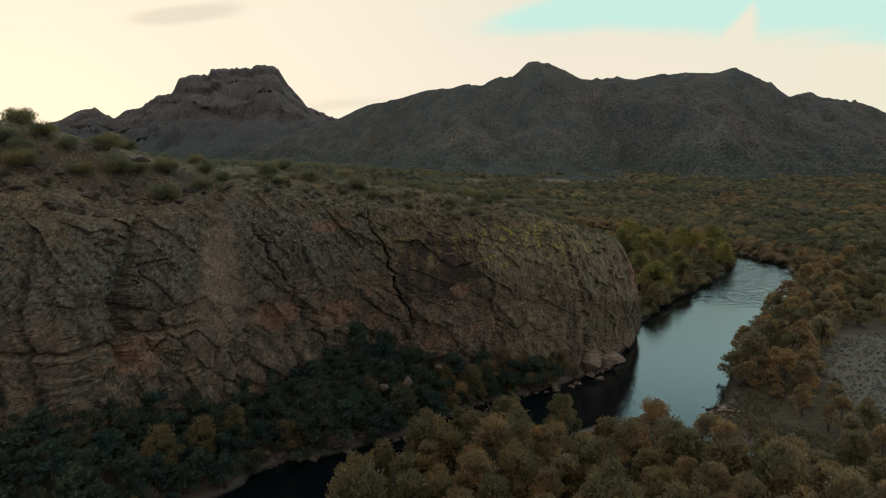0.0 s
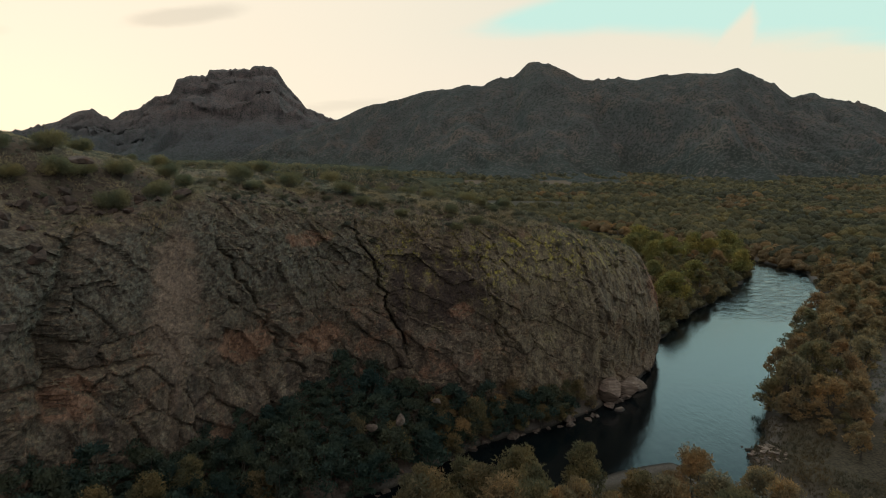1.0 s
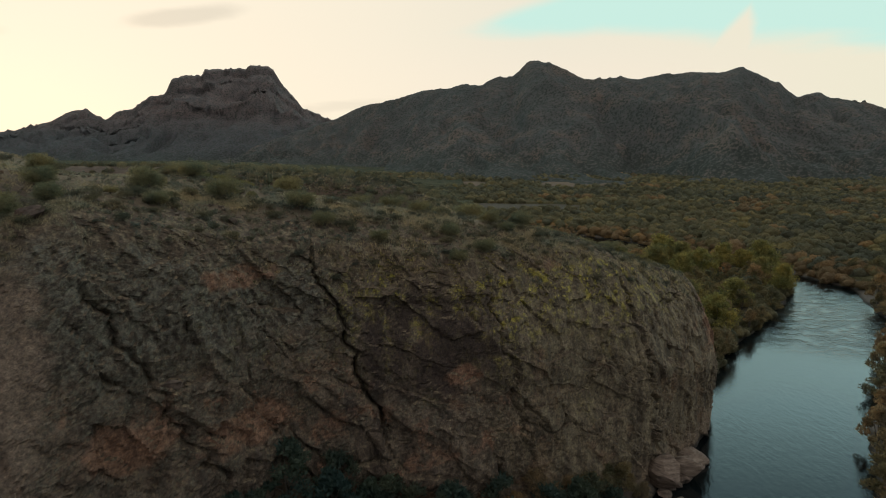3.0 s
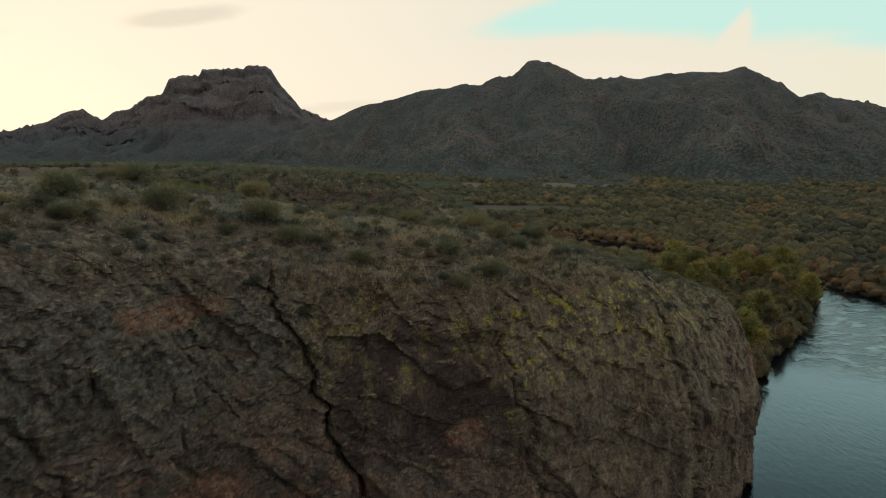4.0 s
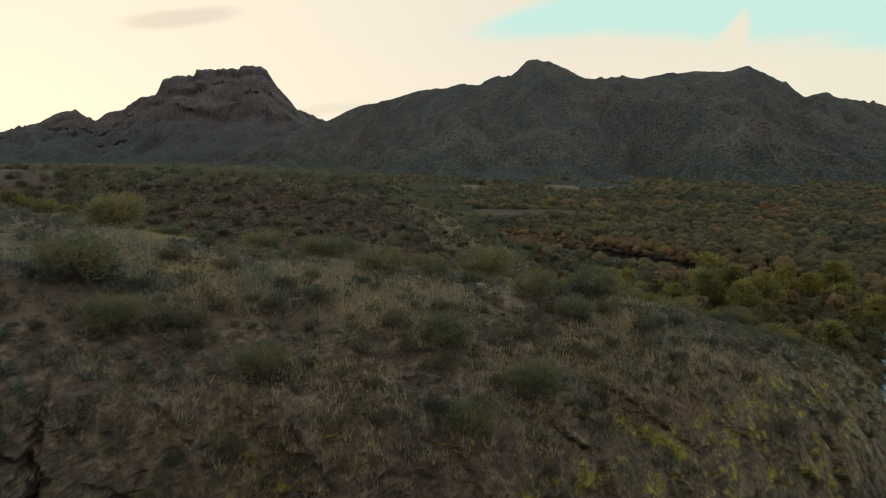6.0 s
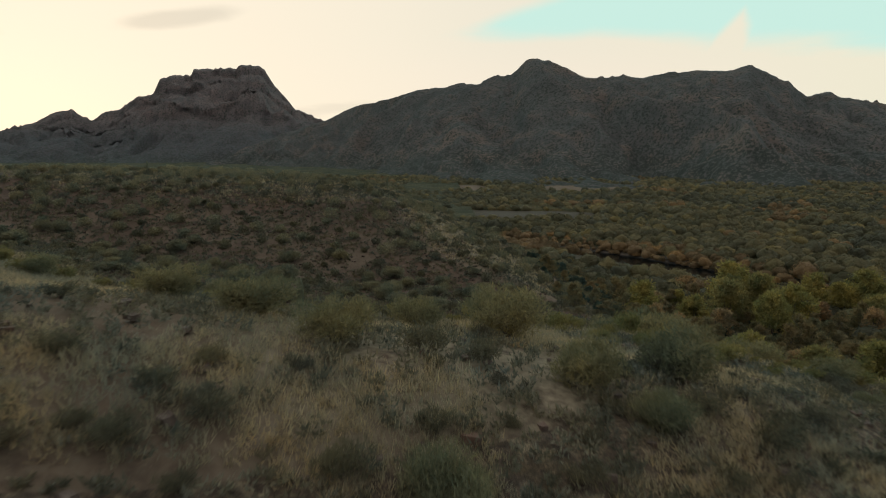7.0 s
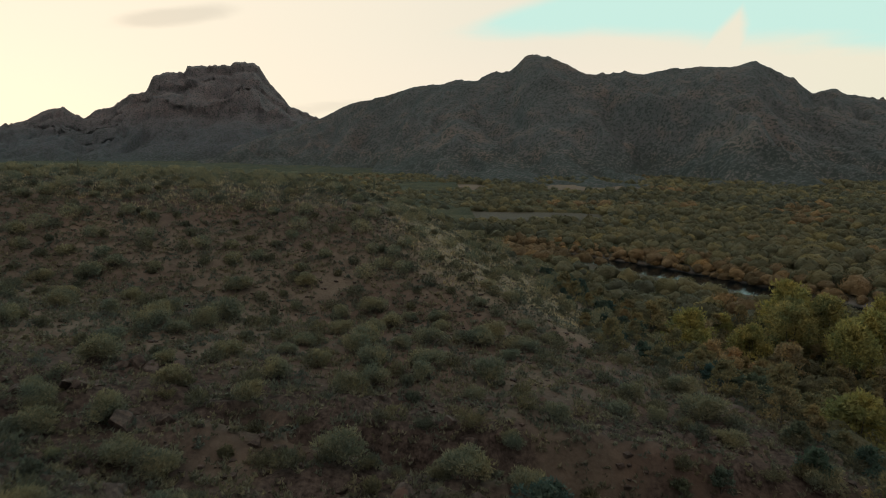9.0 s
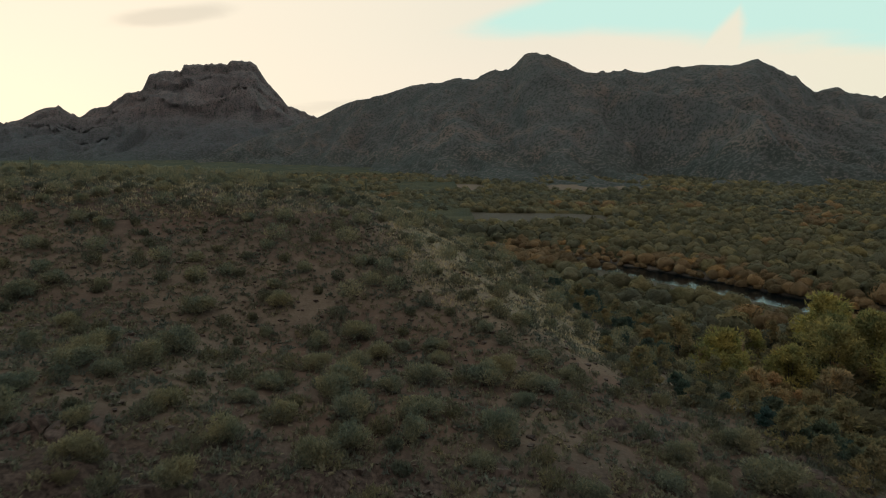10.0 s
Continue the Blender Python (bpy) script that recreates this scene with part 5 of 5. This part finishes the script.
build_woodland("distant_woodland", 41, L_FAR_OLIVE, wood_places(320, (20, 160, 235, 520), lambda x, y: (x < river_x(y)) & (y < 520) & (ground(x, y) < 11) & low_bank(x, y), 5.0, 41), "olive-green trees between hill and river", 2.4, 4.4, 260, 0.38, (9, 5, 2))


# ---------------------------------------------------------------- the headland's top
def on_top(x, y):
    back_of = face_depth(x, y) / setback(x)
    return (back_of > 0.38) & (y < 232) & ((back_of > 0.95) | (fbm(x / 3, y / 3, 0, 2, 88) > -0.1 + 1.2 * (0.9 - back_of)))


PALO = [make_bush("palo_verde_bush", 200 + i, 3.5 + 0.4 * i, 2.5 + 0.25 * i, 20, 215, 0.068, 6.5, L_PALO, "round twiggy palo verde bush on the headland", "bush") for i in range(3)]
CREO = [make_bush("creosote_bush", 210 + i, 1.7 + 0.2 * i, 1.4 + 0.1 * i, 10, 95, 0.056, 6.0, L_CREO, "dark open creosote bush among dry grass", "bush") for i in range(2)]
HILL_PALO = [make_bush("palo_verde_bush", 220 + i, 3.4 + 0.5 * i, 2.7, 17, 150, 0.125, 3.2, L_HILL, "olive palo verde bush on the rocky slope", "bush") for i in range(2)]

PLACED = ((-7.8, 163.7, 0.74), (-3.0, 160, 0.66), (5.7, 167, 0.85), (22, 187, 1.2), (8.6, 158.6, 0.66), (17, 186, 0.8), (30, 186, 0.9), (-20, 150, 0.8), (-31, 148, 0.9), (-14, 168, 0.7),
          (2, 150, 0.6), (11, 156, 0.45), (-47, 124, 0.9), (-62, 122, 1.1), (-39, 142, 0.95), (-74, 112, 1.1), (34, 180, 0.6), (-26, 166, 0.9), (-40, 160, 0.9), (-20, 184, 0.9), (-66, 116, 0.8), (14, 162, 0.8), (-80, 117, 1.0), (-68, 130, 1.0), (-89, 118, 0.8), (-77, 124, 0.9), (-84, 128, 1.0), (-92, 140, 1.1), (-71, 121, 0.7), (-60, 126, 0.7), (-52, 140, 0.8), (-58, 150, 0.9), (-74, 150, 1.0), (-57, 132, 1.0),
          (-52, 119, 1.0), (-35, 136, 0.6), (-45, 130, 0.7), (3, 143.5, 0.5), (-8, 145, 0.55), (7, 147, 0.6), (-16, 146, 0.6))
bush_rng = np.random.default_rng(77)
for x, y, s in PLACED:
    m = Matrix.LocRotScale((x, y, height_at(x, y) - 0.1), Euler((0, 0, bush_rng.uniform(0, 6))), (s * 1.1, s * 1.1, s))
    copy_thing(PALO[bush_rng.integers(3)], m)
taken = np.array([(p[0], p[1]) for p in PLACED])
spots = scatter(30, (-95, 60, 100, 228), lambda x, y: on_top(x, y) & (np.min(np.hypot(x[:, None] - taken[:, 0], y[:, None] - taken[:, 1]), 1) > 4), 7.5, 20)
plant(PALO, spots, 0.35, 0.8, 21)
spots = scatter(110, (-95, 62, 100, 228), on_top, 3.4, 22)
plant(CREO, spots, 0.5, 1.1, 23)
rim_zone = lambda x, y: (face_depth(x, y) > 0.40 * setback(x) + 2.2 * fbm(x / 4, y / 4, 0, 2, 89)) & (face_depth(x, y) < 18) & (y < 203)
spots = scatter(150, (-45, 60, 108, 200), rim_zone, 2.1, 33)
plant(CREO, spots, 0.35, 0.85, 34)
BRITTLE = [make_bush("brittlebush", 240 + i, 1.3 + 0.2 * i, 1.25, 8, 120, 0.06, 4.5, L_YELL, "low yellow-green brittlebush at the back of the headland", "bush", False) for i in range(2)]
spots = scatter(190, (-45, 42, 160, 200), lambda x, y: on_top(x, y) & (np.abs(y - 178 - 0.2 * np.maximum(x, 0)) < 8), 1.7, 28)
plant(BRITTLE, spots, 0.6, 1.35, 29)
spots = scatter(430, (-150, 70, 225, 420), lambda x, y: (ground(x, y) > 11) & (y > 222), 4.4, 24)
near_rows = spots[:, 1] < 292
plant(HILL_PALO, spots[near_rows], 0.7, 1.4, 25)
FAR_PALO = spots[~near_rows]
spots = scatter(75, (-70, 42, 186, 236), lambda x, y: (surface(x, y) < 37) & (surface(x, y) > 14), 3.6, 31)
plant(HILL_PALO + CREO, spots, 0.6, 1.25, 32)
copy_thing(FOREST_DARK[1], Matrix.LocRotScale((10.8, 215, height_at(10.8, 215) - 0.3), Euler((0, 0, 1)), (1.2, 1.2, 0.9)))


def build_tufts(name, seed, spots, per, size, longer, material, label, category, up, spread, tall):
    """Many small plants as one mesh: blades or leaves round each root."""
    rng = np.random.default_rng(seed)
    z = surface(spots[:, 0], spots[:, 1])
    s = rng.uniform(0.6, 1.3, len(spots))
    c = np.stack([spots[:, 0], spots[:, 1], z + tall * 0.45 * s], -1)
    v, f = leaves(rng, c, np.stack([spread * s, spread * s, tall * 0.5 * s], -1), per, size, longer, 0.1, up)
    ob = mesh_object(name, v, f, material, False)
    return tagged(ob, label, category, kind="stuff")


def random_spots(count, box, keep, seed):
    rng = np.random.default_rng(seed)
    x, y = rng.uniform(box[0], box[1], count * 5), rng.uniform(box[2], box[3], count * 5)
    ok = keep(x, y)
    return np.stack([x[ok], y[ok]], -1)[:count]


build_tufts("slope_palo_verdes", 65, FAR_PALO, 480, 0.17, 2.8, L_HILL, "olive palo verde bushes dotted over the upper slope", "bush", 0.7, 2.1, 2.7)
build_tufts("plain_scrub", 68, scatter(800, (-430, -118, 150, 470), lambda x, y: (face_depth(x, y) > 20) | (y > 230), 5.5, 69, 12), 110, 0.34, 2.6, L_CREO, "dark scrub on the high ground behind the cliff", "shrub", 0.7, 1.8, 2.2)
build_tufts("slope_scrub", 56, scatter(420, (-125, 70, 200, 395), lambda x, y: (ground(x, y) > 13) & (y > 200), 3.4, 26), 300, 0.15, 3.4, L_CREO, "dark creosote scrub dotted over the slope", "shrub", 0.8, 1.35, 1.9)
L_SAGE = make_leaf_material("grey_green_bursage_leaves", [(0.155, 0.150, 0.112)], 0.35)
L_REED = make_leaf_material("dull_reed_blades", [(0.14, 0.115, 0.075)])
east_side = lambda x, y: np.exp(-((x - 13 + 0.25 * (y - 330)) / 19) ** 2) * sstep(276, 304, y)
patch = lambda x, y: fbm(x / 7, y / 7, 0, 3, 71)
build_tufts("dry_grass", 40, random_spots(26000, (-112, 58, 96, 205), lambda x, y: on_top(x, y) & (patch(x, y) > -0.06), 41), 8, 0.046, 6.5, L_STRAW, "pale dry grass tufts on the headland", "grass", 1.8, 0.32, 0.34)
build_tufts("bursage", 42, random_spots(5000, (-112, 60, 96, 215), lambda x, y: on_top(x, y) & (patch(x, y) < 0.05), 43), 24, 0.10, 2.6, L_GREY, "low grey bursage shrubs on the headland", "shrub", 0.8, 0.42, 0.55)
build_tufts("bursage", 44, random_spots(38000, (-125, 72, 190, 395), lambda x, y: (ground(x, y) > 12) & (y > 190) & (fbm(x / 6, y / 6, 0, 3, 76) > -0.5 + 0.42 * east_side(x, y)), 45), 9, 0.24, 2.0, L_SAGE, "low grey-green bursage shrubs over the slope", "shrub", 0.8, 0.55, 0.65)
build_tufts("dry_grass", 52, random_spots(8000, (-48, 58, 108, 200), lambda x, y: rim_zone(x, y) & (patch(x, y) > -0.15), 53), 8, 0.05, 7.5, L_STRAW, "pale dry grass along the cliff's rim", "grass", 2.2, 0.30, 0.5)
on_shoulder = lambda x, y: (face_depth(x, y) > (0.22 + 0.38 * sstep(8, 26, x) + 0.35 * fbm(x / 5, y / 5, 0, 2, 90)) * setback(x)) & (face_depth(x, y) < 1.3 * setback(x)) & (y < 205) & (patch(x + 40, y) > -0.05)
build_tufts("dry_grass", 61, random_spots(13000, (-75, 60, 90, 205), on_shoulder, 62), 8, 0.06, 7.0, L_STRAW, "thin dry grass in the cracks of the cliff's shoulder", "grass", 2.0, 0.3, 0.4)
build_tufts("bursage", 63, random_spots(1100, (-75, 60, 90, 205), on_shoulder, 64), 30, 0.10, 2.6, L_CREO, "small dark shrubs rooted on the cliff's shoulder", "shrub", 0.8, 0.5, 0.6)
build_tufts("bursage", 54, random_spots(800, (-48, 58, 108, 200), rim_zone, 55), 30, 0.10, 2.6, L_SAGE, "low grey-green shrubs along the cliff's rim", "shrub", 0.8, 0.5, 0.65)
build_tufts("dry_grass", 57, random_spots(7000, (-45, 48, 140, 180), lambda x, y: on_top(x, y) & (patch(x, y) > 0.0), 58), 9, 0.044, 5.5, L_STRAW, "pale dry grass between the palo verdes", "grass", 1.6, 0.3, 0.3)
build_tufts("bursage", 59, random_spots(1100, (-42, 46, 150, 190), lambda x, y: on_top(x, y) & (patch(x, y) < 0.1), 60), 36, 0.085, 2.8, L_SAGE, "low grey-green shrubs between the palo verdes", "shrub", 0.8, 0.5, 0.6)
build_tufts("dry_grass", 46, random_spots(7000, (-120, 70, 240, 400), lambda x, y: (ground(x, y) > 12) & (y > 222) & (0.35 * patch(x, y) + east_side(x, y) > 0.32), 47), 7, 0.10, 6.0, L_STRAW, "pale dry grass on the slope", "grass", 2.0, 0.4, 0.45)
# pale blades added to lighten the ridge, in place of the sun's flare
build_tufts("dry_grass", 66, random_spots(5000, (-125, 15, 316, 372), lambda x, y: (ground(x, y) > 41) & (patch(x, y) > -0.2), 67), 7, 0.11, 6.0, L_STRAW, "pale dry grass added along the ridge to lighten it", "grass", 2.0, 0.45, 0.5)
build_tufts("bursage", 48, random_spots(3800, (80, 230, 100, 195), lambda x, y: gravel_flat(x, y) > 0.4, 49), 14, 0.22, 1.6, L_GREY, "low grey shrubs dotting the gravel flat", "shrub", 0.8, 0.42, 0.5)
build_tufts("reeds", 50, random_spots(2500, (44, 90, 85, 145), lambda x, y: (shore(x, y) > -0.4) & (shore(x, y) < 12) & (x > 50), 51), 8, 0.08, 7.0, L_REED, "dry reeds on the river's silt bar", "grass", 2.2, 0.4, 0.6)

# ---------------------------------------------------------------- cacti and rocks
for x, y, h, arms, seed, label in ((-9.2, 181, 5.6, 0, 1, "single-stemmed saguaro cactus behind the bushes"), (35.5, 203, 4.4, 0, 2, "single-stemmed saguaro cactus on the edge of the gully"),
                                   (-18, 385, 6.2, 1, 3, "tall saguaro cactus with one arm on the ridge"), (-30.7, 172, 3.9, 6, 4, "many-armed saguaro cactus on the headland"),
                                   (-93, 341, 5.0, 0, 5, "slender saguaro cactus on the far ridge")):
    c = make_saguaro(seed, h, arms, label)
    if seed == 1:
        v, f = limb([(0.1, 0, 3.3), (0.42, 0, 3.36), (0.5, 0, 3.5), (0.5, 0, 3.75)], 0.13, 0.10, 10)
        part("arm", (v, f), M_CACTUS, c, "small budding arm")
    c.matrix_basis = pose(x, y, height_at(x, y), 0, 0, 40 * seed)

shore_rng = np.random.default_rng(5)
for k in range(16):
    fx = shore_rng.uniform(2, 46)
    fy = float(np.interp(fx, [2, 6, 15, 29, 37, 47], [131, 134.5, 137.2, 144.3, 152, 165.5])) + shore_rng.uniform(-0.8, 0.8)
    sz = shore_rng.uniform(0.5, 1.5)
    r = make_rock("shore_rock", 300 + k, (1.3 * sz, sz, 0.7 * sz), "pale rock at the river's edge below the cliff", M_ROCK, fine=3)
    r["group"] = "rocks at the water's edge"
    r.matrix_basis = pose(fx, fy, max(height_at(fx, fy), -0.2) + 0.2 * sz, shore_rng.uniform(-15, 15), 0, shore_rng.uniform(0, 360))

for x, y, z, size, tilt, seed, label in ((-20.5, 112.5, 0.9, (4.2, 3.0, 2.6), 8, 1, "large pinkish boulder at the water's edge"), (-7.2, 124.3, 9.2, (2.0, 1.4, 1.2), 25, 2, "tilted slab of fallen rock on the scree"),
                                         (26, 145, 0.6, (3.4, 2.0, 1.3), 14, 3, "pale flat boulder at the river's edge"), (7, 138.5, 0.6, (1.8, 1.3, 1.0), 5, 4, "rounded boulder beside the channel"),
                                         (10, 139.5, 0.4, (1.5, 1.2, 0.8), 0, 5, "rounded boulder beside the channel"), (42, 157, 0.5, (2.4, 1.6, 1.0), 6, 6, "pale boulder below the cliff's end"),
                                         (37, 153, 0.3, (2.8, 1.5, 0.8), 4, 7, "low pale boulder below the cliff's end"), (-42.5, 138.5, 49.2, (1.9, 1.3, 0.6), 12, 8, "flat pale rock on the headland"),
                                         (-57, 119, 54.2, (3.2, 1.6, 0.9), 6, 9, "dark ledge of rock on the headland"), (-12, 122, 8.5, (1.2, 1.0, 0.9), 10, 10, "fallen block on the scree"),
                                         (-1, 131, 10.0, (1.3, 1.0, 0.8), 20, 11, "fallen block on the scree"), (-27, 140, 45.2, (1.2, 0.9, 0.6), 10, 12, "small rock among the grass"),
                                         (37, 156, 2.6, (5.2, 3.6, 4.6), 8, 13, "pale layered ledge at the cliff's foot"), (41.5, 159.5, 1.6, (4.8, 3.4, 3.2), 5, 14, "pale layered ledge at the cliff's foot"),
                                         (45.5, 164, 1.0, (4.0, 3.2, 2.4), 4, 15, "pale layered ledge at the cliff's foot"), (39, 150.5, 0.0, (2.2, 1.4, 0.9), 3, 16, "low pale rock in the shallows")):
    r = make_rock("boulder", seed, size, label, M_PALE if seed > 12 else M_ROCK)
    r.matrix_basis = pose(x, y, z if seed > 12 else max(z, height_at(x, y) + 0.25 * size[2]), tilt, tilt * 0.4, 37 * seed)


def build_stones(name, seed, spots, lo, hi, label, material=None):
    """Loose stones as one mesh, each a small broken block."""
    rng = np.random.default_rng(seed)
    cube = np.array([(a, b, c) for a in (-1, 1) for b in (-1, 1) for c in (-1, 1)], float)
    quads = np.array([(0, 1, 3, 2), (4, 6, 7, 5), (0, 4, 5, 1), (2, 3, 7, 6), (0, 2, 6, 4), (1, 5, 7, 3)])
    n = len(spots)
    size = lo + (hi - lo) * rng.uniform(0, 1, (n, 1, 1)) ** 2.5
    v = cube[None] * rng.uniform(0.45, 1.0, (n, 8, 3)) * size * np.array((1.2, 0.9, 0.6))
    w = rng.uniform(0, 6.28, n)
    c, s_ = np.cos(w)[:, None], np.sin(w)[:, None]
    x, y = v[..., 0] * c - v[..., 1] * s_, v[..., 0] * s_ + v[..., 1] * c
    z = surface(spots[:, 0], spots[:, 1])[:, None] + v[..., 2] + 0.15 * size[..., 0]
    pts = np.stack([x + spots[:, :1], y + spots[:, 1:], z], -1).reshape(-1, 3)
    f = (quads[None] + 8 * np.arange(n)[:, None, None]).reshape(-1, 4)
    ob = mesh_object(name, pts, f, material or M_ROCK, False)
    return tagged(ob, label, "stones", kind="stuff")


build_stones("loose_stones", 70, random_spots(5200, (-120, 66, 186, 370), lambda x, y: (ground(x, y) > 12) & (fbm(x / 14, y / 14, 0, 3, 97) > -0.1), 73), 0.10, 0.5, "dark loose stones over the slope", M_CRAG)
build_stones("loose_stones", 71, random_spots(900, (-70, 56, 108, 186), on_top, 74), 0.08, 0.4, "small stones on the headland")
build_stones("river_stones", 76, random_spots(90, (53, 64, 122, 135), lambda x, y: np.hypot((x - 58) / 4.5, (y - 128.5) / 6) < 1, 77), 0.25, 0.8, "pale river stones on the gravel bar", M_PALE)
build_stones("fallen_blocks", 72, random_spots(420, (-66, 34, 78, 150), lambda x, y: (face_depth(x, y) < -1.0) & (face_depth(x, y) > -26) & (shore(x, y) > -1) & west_of_arm(x, y), 75), 0.3, 1.3, "fallen blocks of rock on the scree")


def make_outcrop(x, y, wide, count, seed, label):
    """A ledge of broken blocks along the slope."""
    rng = np.random.default_rng(seed)
    base = tagged(new("rock_outcrop"), label, "rock outcrop")
    base.matrix_basis = pose(x, y, height_at(x, y))
    z0 = height_at(x, y)
    for i in range(count):
        dx, dy = wide * (i / (count - 1) - 0.5) + rng.uniform(-0.9, 0.9), rng.uniform(-2.2, 2.2)
        s = 0.5 + 1.5 * rng.uniform(0, 1) ** 1.6
        b = make_rock("block", seed * 50 + i, (1.15 * s, 0.85 * s, 0.8 * s), "", M_CRAG, category="", fine=3)
        b.parent = base
        b.matrix_basis = pose(dx, dy, height_at(x + dx, y + dy) - z0 - 0.1, rng.uniform(-20, 20), rng.uniform(-20, 20), rng.uniform(0, 360))


for k, (x, y, wide, count) in enumerate(((26, 256, 15, 15), (46, 254, 8, 9), (-33, 243, 13, 14), (-40, 236, 11, 12), (-27, 231, 9, 9), (4, 236, 10, 9), (-12, 229, 8, 8), (57, 268, 9, 8), (14, 243, 9, 12), (-16, 214, 14, 16), (0, 222, 12, 14), (-30, 219, 12, 12), (18, 228, 10, 12), (34, 240, 10, 12), (-6, 207, 10, 10), (-55, 117.5, 13, 14), (-66, 111, 12, 12), (-46, 123, 9, 9), (-74, 107, 12, 12), (-60, 106, 10, 10), (-84, 112, 10, 9))):
    make_outcrop(x, y, wide, count, 60 + k, "dark broken rock ledge on the slope" if y > 150 else "dark broken rock ledge near the cliff's rim")
